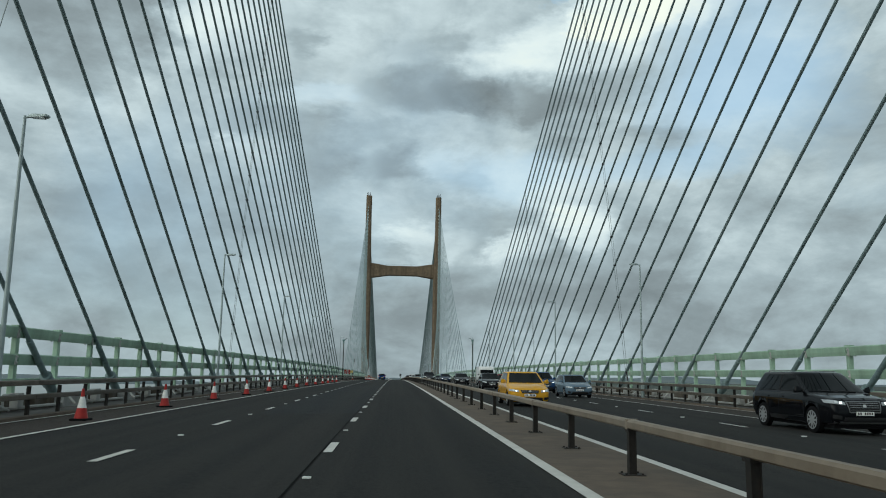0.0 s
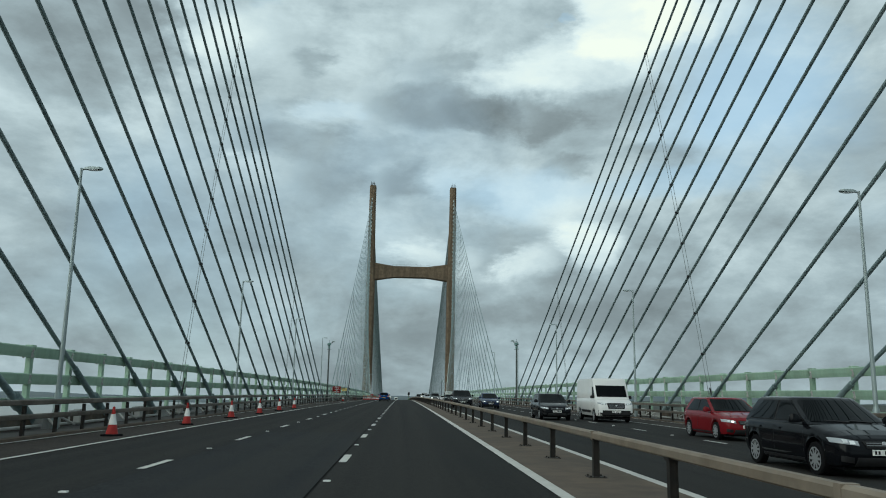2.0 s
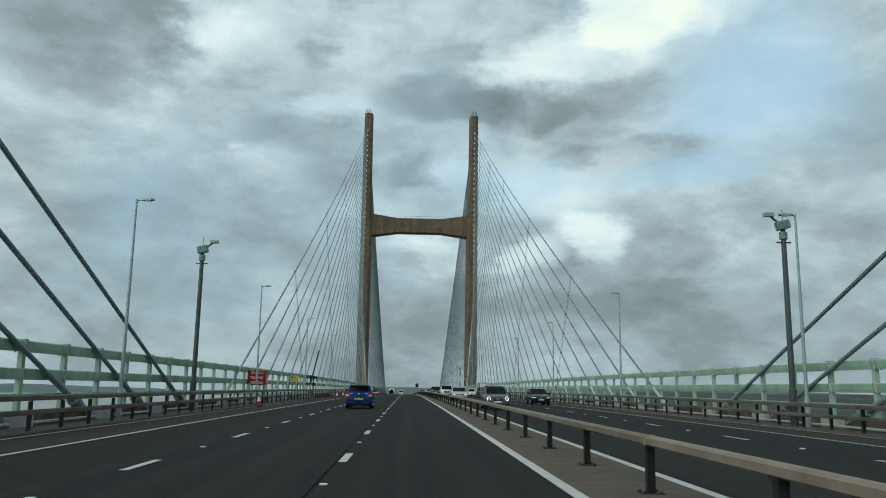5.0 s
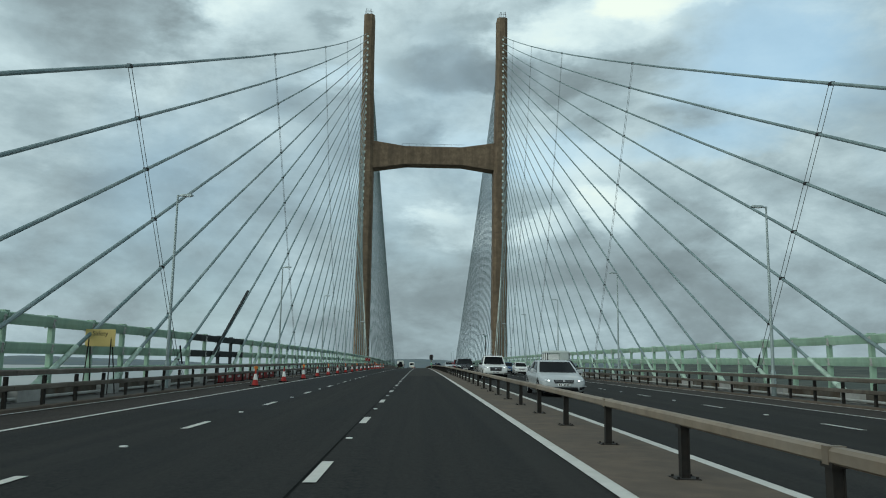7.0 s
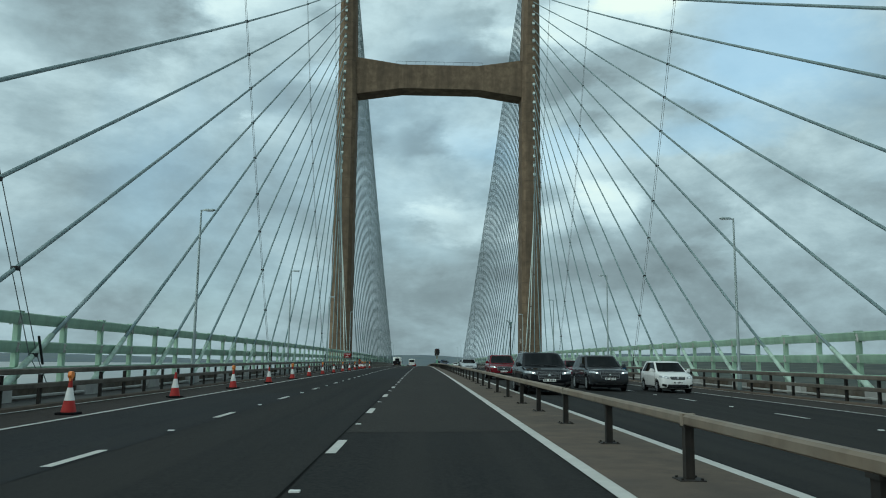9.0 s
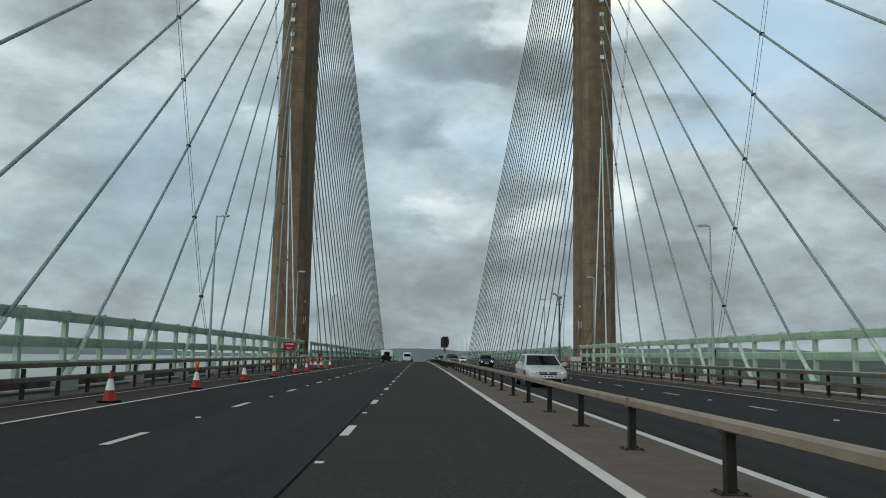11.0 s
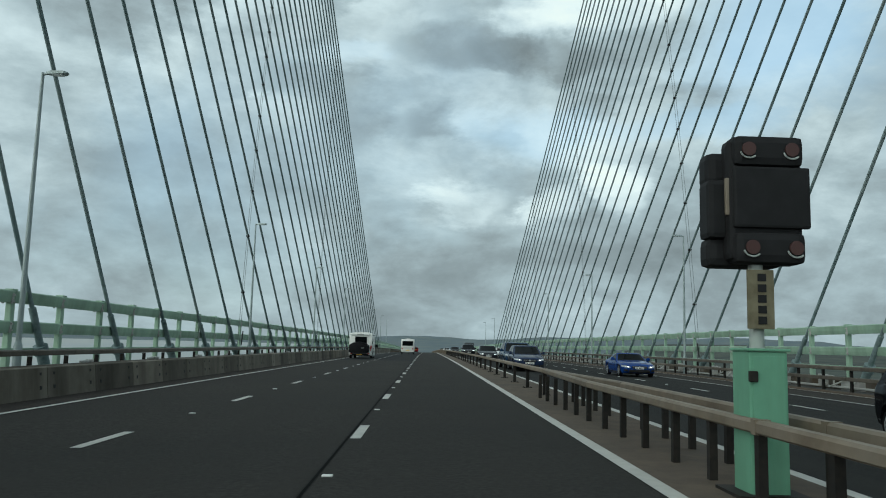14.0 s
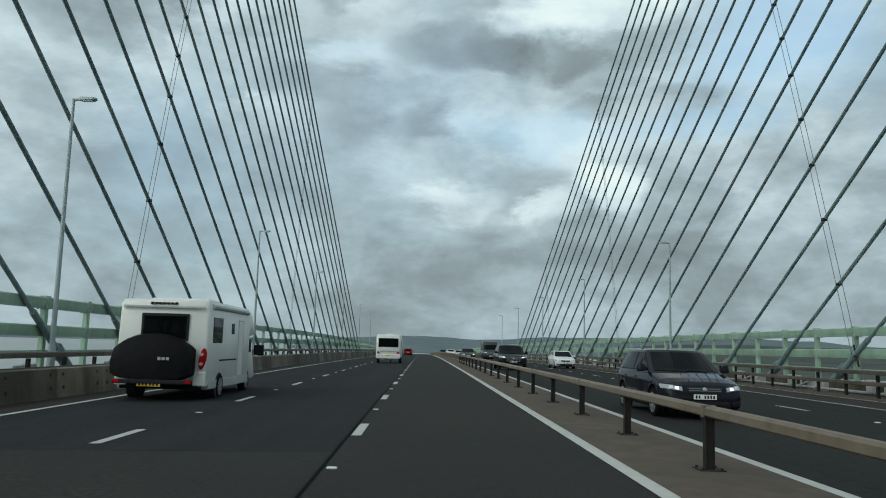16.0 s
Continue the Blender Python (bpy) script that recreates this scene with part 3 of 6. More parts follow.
ridge("wooded_shore", "dark wooded shore across the mudflats", 10, 100, 3100, lambda a: 6 + 38 * min(1, max(0, (a - 10) / 6)), 9.0, 0.35, "shore", 1900)

# pylons -------------------------------------------------------------------
LEG_TOP = 102.5


def leg_ring(z, side, grow=0.0):
    """Outline of one leg at a height: a chamfered rectangle, broader lower down."""
    t = min(1.0, max(0.0, z / LEG_TOP))
    inner = 17.2 + 0.10 * t if z < 56 else 17.3 + 0.75 * min(1.0, (z - 56) / 30.0)
    outer = 21.2 - 0.10 * t
    half = 4.0 - 1.3 * t
    c = 0.75
    inner, outer, half = inner - grow, outer + grow, half + grow
    pts = [(inner, -half + c), (inner + c, -half), (outer - c, -half), (outer, -half + c), (outer, half - c), (outer - c, half), (inner + c, half), (inner, half - c)]
    return [(side * x, y, z) for x, y in pts]


def pylon(name, py):
    base = thing(name, "tall brown concrete bridge pylon of two legs and a crossbeam", "bridge pylon", pose(0.15, py, deck(py)))
    for side in (-1, 1):
        zs = [-52, -20, 0, 28, 56, 62, 70, 80, 92, LEG_TOP]
        leg = part("leg", ring_loft(bmesh.new(), [leg_ring(z, side) for z in zs]), M["concrete"], base)
        z = -8.0
        while z < LEG_TOP - 3:
            seam = bmesh.new()
            ring_loft(seam, [leg_ring(z, side, 0.004), leg_ring(z + 0.06, side, 0.004)], caps=False)
            part("joint", seam, M["joint"], leg)
            z += 4.2
        # anchor recesses on the faces towards both spans
        for face in (-1, 1):
            for k in range(30):
                z = 39.5 + 1.93 * k
                t = z / LEG_TOP
                yy = face * (4.0 - 1.3 * t)
                bm = boxes(((-0.24, -0.22, -0.3), (0.24, 0.22, 0.3)))
                a = part("anchor_pocket", bm, M["staypale"], leg)
                a.matrix_basis = pose(side * 19.75, yy, z, 20 * face)
        # crown rails on the leg
        for dy in (-1.6, 1.6):
            part("crown_rail", tube(bmesh.new(), [(side * 18.6, dy, LEG_TOP), (side * 18.6, dy, LEG_TOP + 1.3), (side * 20.8, dy, LEG_TOP + 1.3), (side * 20.8, dy, LEG_TOP)], 0.05, 6), M["post"], leg)
            for dx in (18.9, 20.0):
                part("crown_hoop", tube(bmesh.new(), [(side * dx, dy, LEG_TOP), (side * (dx + 0.1), dy, LEG_TOP + 2.0), (side * (dx + 0.5), dy, LEG_TOP + 2.1), (side * (dx + 0.6), dy, LEG_TOP)], 0.06, 6), M["post"], leg)
        # door with its gabled hood, white markers and cable ladder
        door = part("door", boxes(((-0.02, -0.55, 0), (0.02, 0.55, 2.05))), M["alloy_dark"], leg, "dark steel door in a gabled hood")
        door.matrix_basis = pose(side * 17.16, 0.0, 0.1)
        hood = bmesh.new()
        for s in (-1, 1):
            ring_loft(hood, [[(-0.22, s * 0.80, 2.02), (0.06, s * 0.80, 2.02), (0.06, s * 0.80, 2.09), (-0.22, s * 0.80, 2.09)],
                             [(-0.22, 0, 2.72), (0.06, 0, 2.72), (0.06, 0, 2.80), (-0.22, 0, 2.80)]])
            box(hood, (-0.10, s * 0.66 - 0.05, 0), (0.06, s * 0.66 + 0.05, 2.08))
        ring_loft(hood, [[(xx, -0.66, 2.07), (xx, 0.66, 2.07), (xx, 0, 2.68)] for xx in (-0.08, 0.05)])
        if side < 0:
            bmesh.ops.scale(hood, vec=(-1, 1, 1), verts=hood.verts)
        part("hood", hood, M["concrete"], door)
        for yy in (0.0, 1.35):
            mk = part("marker", boxes(((-0.03, -0.11, -0.45), (0.03, 0.11, 0.45))), M["white"], leg)
            mk.matrix_basis = pose(side * 17.2, -1.9 + yy, 5.5)
        mk = part("marker", boxes(((-0.03, -0.2, -0.12), (0.03, 0.2, 0.12))), M["white"], leg)
        mk.matrix_basis = pose(side * 17.2, -1.2, 7.8)
        for (xa, za), (xb, zb) in (((20.4, 11.9), (17.0, 2.95)), ((20.0, 11.6), (17.85, 2.9))):
            part("guide_rope", tube(bmesh.new(), [(side * xa, -4.45, za), (side * (xa + xb) / 2, -4.5, (za + zb) / 2 - 0.25), (side * xb, -4.45, zb), (side * (xb - 0.05), -4.4, 1.0)], 0.03, 6), M["post"], leg)
        part("conduit", tube(bmesh.new(), [(side * 17.17, -1.35, 1.9), (side * 17.17, -1.35, 4.1), (side * 17.19, -1.45, 4.3), (side * 17.19, -1.45, 6.4)], 0.04, 6), M["rusty"], leg, "rusty cable conduit")
        part("junction_box", boxes(((min(side * 17.08, side * 17.2), -1.55, 4.05), (max(side * 17.08, side * 17.2), -1.3, 4.5)), bevel=0.02), M["rusty"], leg)
        # form-tie holes in rows under each pour joint
        for z in (0.6, 4.8, 9.0, 13.2, 17.4, 21.6) if py == PY2 else ():
            for q in range(7):
                yy = -2.9 + 0.95 * q
                part("tie_hole", boxes(((min(side * 17.17, side * 17.22), yy - 0.04, z - 0.75), (max(side * 17.17, side * 17.22), yy + 0.04, z - 0.67))), M["joint"], leg)
            for q in range(4):
                xx = side * (18.2 + 0.65 * q)
                part("tie_hole", boxes(((xx - 0.04, -4.03 + 0.0127 * z, z - 0.75), (xx + 0.04, -3.93 + 0.0127 * z, z - 0.67))), M["joint"], leg)
    # crossbeam with haunches
    bm = bmesh.new()
    rings = []
    for x, lo, hi in ((-18.4, 56.25, 64.5), (-16.9, 56.45, 64.3), (-8.0, 57.8, 62.95), (8.0, 57.8, 62.95), (16.9, 56.45, 64.3), (18.4, 56.25, 64.5)):
        h = 2.35 if abs(x) < 17 else 2.2
        rings.append([(x, -h, lo), (x, h, lo), (x, h, hi), (x, -h, hi)])
    ring_loft(bm, rings)
    beam = part("crossbeam", bm, M["concrete"], base)
    rail = tube(bmesh.new(), [(-9, -2.2, 63.7), (9, -2.2, 63.7)], 0.03, 6)
    for i in range(10):
        tube(rail, [(-9 + 2 * i, -2.2, 62.9), (-9 + 2 * i, -2.2, 63.7)], 0.025, 6)
    part("beam_rail", rail, M["post"], beam)
    return base


pylon("pylon", PY2)
pylon("pylon", PY1)


# stays --------------------------------------------------------------------
# distance of the first anchor from the pylon, spacing and its growth, number of stays
FANS = {(PY1, 1): (12.2, 7.20, 0.004, 31), (PY2, -1): (10.4, 7.29, 0.0, 30), (PY2, 1): (14.5, 7.15, 0.006, 30), (PY1, -1): (14.1, 7.20, 0.0, 30)}
stay_group = "stay cables of the bridge"


def stay_line(py, side, way, k, n=10):
    first, step, grow, count = FANS[(py, way)]
    d = first + step * k + grow * k * k
    if (py, way) == (PY2, -1):
        d -= 1.6 * min(1.0, k / 1.5) * max(0.0, 1 - k / 12)
    top = 34.8 + 0.30 * d - 0.0001 * d * d
    if (py, way) == (PY2, -1):
        top -= 9.0 * max(0.0, 1 - d / 60)
    rnd = random.Random(int(1000 * d) + side + way)
    y0 = py + way * d + (rnd.uniform(-0.2, 0.2) if py == PY2 and way > 0 else 0.0)
    a = Vector((0.2 + side * 16.75, y0, deck(y0) - 0.2))
    b = Vector((0.15 + side * 19.75, py + way * 2.9, deck(py) + top))
    sag = 0.000040 * d * d
    return [a.lerp(b, i / n) + Vector((0, 0, -4 * sag * (i / n) * (1 - i / n))) for i in range(n + 1)]


def stay(py, side, way, k):
    pts = stay_line(py, side, way, k)
    ob = thing("stay_cable", "long inclined stay cable in a grey-green sheath", "stay cable", group=stay_group)
    r = (0.072 if py == PY2 and way < 0 else 0.082) + 0.016 * k / 29
    burnt = py == PY2 and side < 0 and way < 0 and k == 22
    part("sheath", tube(bmesh.new(), pts, r, 8), M["staypale"] if py == PY2 and way < 0 and k < 2 else (M["staygrey"] if py == PY2 and (way > 0 or side < 0) else M["stay"]), ob, smooth=True)
    if burnt:
        part("scorched_sleeve", tube(bmesh.new(), [pts[0].lerp(pts[-1], 0.022), pts[0].lerp(pts[-1], 0.085)], r + 0.018, 8), M["soot"], ob, "blackened sleeve")
    a, b = pts[0], pts[1]
    u = (b - a).normalized()
    f = 2.6 / max(0.3, u.z)
    f = min(f, 5.0)
    pale = way < 0 and py == PY2
    tubes = tube(bmesh.new(), [a - u * 0.2, a + u * f * 0.45, a + u * (f * 0.47), a + u * f], ([0.21, 0.21, 0.15, 0.15] if k == 0 else [0.15, 0.15, 0.115, 0.115]) if pale else [0.2, 0.2, 0.13, 0.13], 10)
    part("anchor_tube", tubes, M["anchor"] if pale else M["stay"], ob, smooth=True)
    part("collar", tube(bmesh.new(), [a + u * (f * 0.38), a + u * (f * 0.44 if pale else f * 0.50)], (0.24 if k == 0 else 0.175) if pale else 0.25, 10), M["anchor"] if way < 0 else M["stay"], ob, smooth=True)
    plinth = boxes(((-0.45, -0.8, -0.6), (0.45, 0.8, 0.45)), bevel=0.05)
    p = part("plinth", plinth, M["plinth"], ob)
    p.matrix_basis = pose(a.x, a.y, deck(a.y) - 0.05)
    if way > 0 and k < (16 if py == PY2 else 26):
        # pipe stubs, a strut and a junction box beside the plinth
        fit = tube(bmesh.new(), [(-side * 0.45, -0.5, 0.38), (-side * 0.95, -0.9, 0.02)], 0.05, 6)
        tube(fit, [(-side * 0.45, 0.4, 0.38), (-side * 0.95, 0.9, 0.02)], 0.05, 6)
        tube(fit, [(-side * 0.62, 1.1, 0.02), (-side * 0.62, 1.1, 0.52), (-side * 0.62, 1.9, 0.52)], 0.045, 6)
        box(fit, (-side * 0.62 - 0.14, 1.85, 0.05), (-side * 0.62 + 0.14, 2.3, 0.58), 0.02)
        part("bracket", fit, M["plinth"], ob, "pale pipes and junction box").matrix_basis = pose(a.x, a.y, deck(a.y) - 0.02)
    return ob


for py, way in ((PY1, 1), (PY2, -1), (PY2, 1), (PY1, -1)):
    for side in (-1, 1):
        if py == PY1 and way < 0:
            bm = bmesh.new()
            for k in range(30):
                tube(bm, stay_line(py, side, way, k, 4), 0.1, 6)
            tagged(new("stay_cable_fan", finish(bm, "stay_cable_fan", M["stay"])), "fan of grey-green stay cables behind the pylon", "stay cable", kind="stuff")
        else:
            for k in range(FANS[(py, way)][3]):
                stay(py, side, way, k)


def cable_tie(py, side, way, dist, lean):
    """Twin thin ropes that bind the stays together, with a clamp on each stay."""
    ob = thing("cable_tie", "twin thin steel ropes with black clamps binding the stays", "cable tie", group="ties between the stays")
    hits = []
    for k in range(FANS[(py, way)][3]):
        pts = stay_line(py, side, way, k)
        for a, b in zip(pts, pts[1:]):
            fa = (py + way * (dist + lean * (a.z - deck(a.y))) - a.y) * way
            fb = (py + way * (dist + lean * (b.z - deck(b.y))) - b.y) * way
            if fa * fb < 0 and a.z > deck(a.y) - 1:
                t = fa / (fa - fb)
                hits.append(a.lerp(b, t))
                break
    if not hits:
        return
    y0 = py + way * dist
    foot = Vector((0.3 + side * 16.7, y0, deck(y0) + 0.3))
    hits.sort(key=lambda p: p.z)
    for dy in (-0.28, 0.28):
        part("rope", tube(bmesh.new(), [p + Vector((0, dy, 0)) for p in [foot + Vector((0, -dy * 0.6, 0))] + hits], 0.018, 5), M["rope"], ob)
    part("foot_damper", tube(bmesh.new(), [foot + Vector((0, way * lean * 0.8, 0.8)), foot + Vector((0, way * lean * 1.7, 1.8))], 0.045, 6), M["clamp"], ob)
    for p in hits:
        c = part("clamp", boxes(((-0.115, -0.14, -0.075), (0.115, 0.14, 0.075)), bevel=0.025), M["clamp"], ob)
        c.matrix_basis = Matrix.Translation(p)


# feet of the ties, from the pylon, and how far they lean for each metre of height
TIES = {(PY1, 1): ((8.5, 0.28), (51.0, 0.38), (95.2, 0.44), (139.4, 0.46), (183.0, 0.60)),
        (PY2, -1): ((8.5, 0.28), (46.5, 0.32), (86.9, 0.36), (130.6, 0.50), (174.0, 0.62)),
        (PY2, 1): ((8.5, 0.28), (50.0, 0.38), (90.6, 0.44), (134.6, 0.48), (178.0, 0.60))}
for (py, way), feet in TIES.items():
    for side in (-1, 1):
        for dist, lean in feet:
            cable_tie(py, side, way, dist, lean)


# wind fence ----------------------------------------------------------------
NEAR0, NEAR1 = -12.0, 566.0          # the stretch built piece by piece
BAY, BAY0 = 3.605, 0.65


def fence_post():
    bm = boxes(((-0.10, -0.13, 0.0), (0.10, 0.13, 2.92)), bevel=0.03)
    box(bm, (-0.14, -0.17, 2.86), (0.14, 0.17, 2.98), 0.02)
    for z in (1.52, 2.48):
        for sx in (-1, 1):
            box(bm, (sx * 0.16 - 0.02, -0.24, z), (sx * 0.16 + 0.02, -0.12, z + 0.36), 0.01)
            box(bm, (sx * 0.19 - 0.03, -0.20, z + 0.05), (sx * 0.19 + 0.03, -0.12, z + 0.11))
            box(bm, (sx * 0.19 - 0.03, -0.20, z + 0.26), (sx * 0.19 + 0.03, -0.12, z + 0.32))
    box(bm, (-0.16, -0.2, 0.0), (0.16, 0.2, 0.06))
    return bm


def fence_panel(side):
    """A deep folded louvre with a lip along its top."""
    prof = [(-0.05, 0.0), (0.06, 0.04), (0.10, 0.17), (0.06, 0.33), (-0.05, 0.37), (-0.05, 0.41), (0.14, 0.41), (0.18, 0.37), (0.16, 0.17), (0.12, 0.0)]
    half = BAY / 2 - 0.02
    return ring_loft(bmesh.new(), [[(side * x, y, z) for x, z in prof] for y in (-half, half)])


def in_gap(y, a=430.6, b=436.4):
    return a < y < b or PY1 - 4.5 < y < PY1 + 4.5


for side, fx in ((-1, -16.95), (1, 17.25)):
    fence = thing("wind_fence", "tall pale green steel wind fence along the deck edge", "fence", kind="structure")
    me_post = finish(fence_post(), "post", M["green"])
    me_post.materials.append(M["plinth"])
    for f in me_post.polygons:
        if f.center.y < -0.135 and f.center.z > 1.0 and f.center.z < 2.85:
            f.material_index = 1
    me_burnt = finish(fence_post(), "post", M["soot"])
    me_panel = finish(fence_panel(-side), "panel", M["green"])
    me_soot = finish(fence_panel(-side), "panel", M["soot"])
    me_sill = finish(boxes(((-0.12, -BAY / 2 + 0.01, 0.0), (0.12, BAY / 2 - 0.01, 0.14))), "sill", M["green"])
    far = bmesh.new()
    for k in range(int((Y0 + 5) / BAY), int((Y1 - 5) / BAY)):
        y = BAY0 + BAY * k
        gap_post, gap_bay = in_gap(y), in_gap(y + BAY / 2) or in_gap(y + 0.2) or in_gap(y + BAY - 0.2)
        burnt = side < 0 and 258.5 < y < 272
        near = NEAR0 < y < NEAR1
        if not near and (y > 1150 or y < -200):
            continue
        if not gap_post:
            m = at_deck(fx, y)
            if near:
                share("post", me_burnt if burnt and y > 264 else me_post, fence, m)
            else:
                box(far, (fx - 0.09, y - 0.11, deck(y)), (fx + 0.09, y + 0.11, deck(y) + 2.95))
        if not gap_bay:
            for z in (2.51, 1.50):
                m = at_deck(fx, y + BAY / 2, z)
                if near:
                    share("panel", me_soot if burnt else me_panel, fence, m)
                else:
                    zz = deck(y + BAY / 2) + z
                    box(far, (fx - 0.06, y + 0.02, zz), (fx + 0.1, y + BAY - 0.02, zz + 0.5))
            if near:
                share("sill", me_sill, fence, at_deck(fx, y + BAY / 2, 0.86))
    tagged(part("far_fence", far, M["green"], fence), kind="stuff")


# safety rails ----------------------------------------------------------------
def rail_bar(length, depth=0.14, high=0.17):
    """An open box beam with rounded edges."""
    h = length / 2 - 0.012
    prof = [(-depth, 0.02), (-depth + 0.025, 0.0), (depth - 0.025, 0.0), (depth, 0.02), (depth, high - 0.03), (depth - 0.03, high), (-depth + 0.03, high), (-depth, high - 0.03)]
    return ring_loft(bmesh.new(), [[(x, y, z) for x, z in prof] for y in (-h, h)])


def side_post():
    bm = boxes(((-0.05, -0.065, -0.1), (0.05, 0.065, 0.98)))
    box(bm, (-0.14, -0.14, 0.0), (0.14, 0.14, 0.03))
    return bm


for side, rx in ((-1, -14.75), (1, 15.15)):
    rails = thing("safety_rail", "brown weathered twin-beam steel safety rail beside the carriageway", "guard rail", kind="structure")
    me_bar = finish(rail_bar(7.2), "beam", M["siderail"])
    me_low = finish(rail_bar(7.2, 0.1, 0.16), "beam", M["siderail"])
    me_post = finish(side_post(), "post", M["post"])
    far = bmesh.new()
    y = -204.0
    while y < 1100:
        base = road(rx, y) - deck(y)
        for z, me in ((0.85, me_bar), (0.40, me_low)):
            m = at_deck(rx, y + 3.6, z)
            if NEAR0 < y < NEAR1:
                share("beam", me, rails, m)
            else:
                box(far, (rx - 0.1, y, deck(y + 3.6) + z), (rx + 0.1, y + 7.2, deck(y + 3.6) + z + 0.16))
        for i in range(3):
            yy = y + 2.4 * i
            if NEAR0 < y < NEAR1:
                share("post", me_post, rails, at_deck(rx - side * -0.17, yy, base + 0.02))
            elif y < 800:
                box(far, (rx - 0.05, yy - 0.05, road(rx, yy)), (rx + 0.05, yy + 0.05, deck(yy) + 0.9))
        y += 7.2
    tagged(part("far_rails", far, M["siderail"], rails), kind="stuff")

median = thing("median_rail", "brown weathered single-beam safety rail on dark steel posts", "guard rail", kind="structure")
me_bar = finish(rail_bar(7.21, 0.075, 0.135), "beam", M["galv"], True)
me_splice = finish(boxes(((-0.081, -0.05, -0.006), (0.081, 0.05, 0.141))), "splice", M["galv"])


def median_post():
    """A dark H-section post with a cap under the beam and a bolted foot."""
    bm = boxes(((-0.055, -0.06, 0.0), (-0.043, 0.06, 0.67)), ((0.043, -0.06, 0.0), (0.055, 0.06, 0.67)), ((-0.043, -0.045, 0.0), (0.043, 0.045, 0.67)))
    box(bm, (-0.075, -0.09, 0.63), (0.075, 0.09, 0.668))
    box(bm, (-0.16, -0.16, 0.0), (0.16, 0.16, 0.016))
    for sx in (-1, 1):
        for sy in (-1, 1):
            box(bm, (sx * 0.12 - 0.014, sy * 0.12 - 0.014, 0.014), (sx * 0.12 + 0.014, sy * 0.12 + 0.014, 0.04))
    return bm


me_post = finish(median_post(), "post", M["post"])
me_slim = finish(boxes(((-0.045, -0.05, 0.0), (0.045, 0.05, 0.67))), "post", M["post"])
far = bmesh.new()
# posts counted along the reserve, and where they stand
POST_NO = (-60, 0, 4, 8, 12, 16, 20, 23, 27, 46, 49, 53, 57, 61, 65, 68, 71, 72, 75, 95, 99, 114, 118, 122, 302)
POST_Y = (-227.0, 10.94, 26.84, 43.27, 58.26, 74.37, 90.6, 102.94, 119.05, 194.41, 206.89, 221.61, 237.84, 252.95, 269.18, 281.53, 293.93, 297.66, 310.11, 388.27, 404.07, 465.01, 480.84, 497.01, 1211.0)


def post_y(k):
    return float(np.interp(k, POST_NO, POST_Y))


def flare(xa, ya, xb, yb):
    """A beam that swings from one line of posts to another."""
    half, turn = math.hypot(xb - xa, yb - ya), math.degrees(math.atan2(xa - xb, yb - ya))
    share("beam", me_bar, median, on_road((xa + xb) / 2, (ya + yb) / 2, turn, 0.67) @ Matrix.Diagonal((1, half / 7.21, 1, 1)))


TWIN = [k for k in range(60, 140) if k % 2 == 0 and 416 < post_y(k) < 446]
FLARE0, FLARE1 = TWIN[0], TWIN[-1]
for k in range(-54, 290):
    y, y2 = post_y(k), post_y(k + 2)
    near = NEAR0 < y < NEAR1
    for x in ((0.30, 1.0) if 416 < y < 446 else (0.64,)):
        if near:
            for i in range(3 if x != 0.64 else 1):
                share("post", me_post if x == 0.64 else me_slim, median, on_road(x, y + 1.32 * i, 0, 0.01))
            if k % 2 == 0 and k + 2 == FLARE0:
                for xe in (0.30, 1.0):
                    flare(0.64, y, xe, y2)
            elif k % 2 == 0 and k == FLARE1:
                flare(x, y, 0.64, y2)
            elif k % 2 == 0:
                share("beam", me_bar, median, on_road(x, (y + y2) / 2, 0, 0.67) @ Matrix.Diagonal((1, (y2 - y) / 7.21, 1, 1)))
                share("splice", me_splice, median, on_road(x, y, 0, 0.67))
        else:
            box(far, (x - 0.075, y, road(x, y) + 0.67), (x + 0.075, post_y(k + 1), road(x, y) + 0.805))
            if y < 900:
                box(far, (x - 0.05, y - 0.06, road(x, y)), (x + 0.05, y + 0.06, road(x, y) + 0.66))
tagged(part("far_rail", far, M["galv"], median), kind="stuff")


# lamp columns ------------------------------------------------------------------
def lamp_column(x, y, way):
    ob = thing("lamp_column", "tall tapered grey lamp column with a flat lantern", "street lamp", at_deck(x, y), group="lamp columns along the deck")
    part("base", tube(bmesh.new(), [(0, 0, -0.3), (0, 0, 1.1), (0, 0, 1.25)], [0.13, 0.13, 0.09], 12), M["lamp"], ob, smooth=True)
    part("pole", tube(bmesh.new(), [(0, 0, 1.2), (0, 0, 5), (0, 0, 10.05)], [0.09, 0.075, 0.05], 12), M["lamp"], ob, smooth=True)
    part("arm", tube(bmesh.new(), [(0, 0, 9.98), (way * 0.25, 0, 10.04)], 0.04, 8), M["lamp"], ob)
    lan = bmesh.new()
    ring_loft(lan, [[(way * a, -w, z0), (way * a, w, z0), (way * a, w * 0.8, z1), (way * a, -w * 0.8, z1)] for a, w, z0, z1 in
                    ((0.12, 0.06, 10.0, 10.07), (0.3, 0.14, 9.98, 10.1), (0.72, 0.15, 10.0, 10.1), (0.82, 0.09, 10.03, 10.08))])
    part("lantern", lan, M["lamp"], ob)
    part("lens", boxes(((min(way * 0.34, way * 0.68), -0.11, 9.965), (max(way * 0.34, way * 0.68), 0.11, 9.985))), M["lens"], ob)
    return ob


L0, LS = -6.15, 32.39
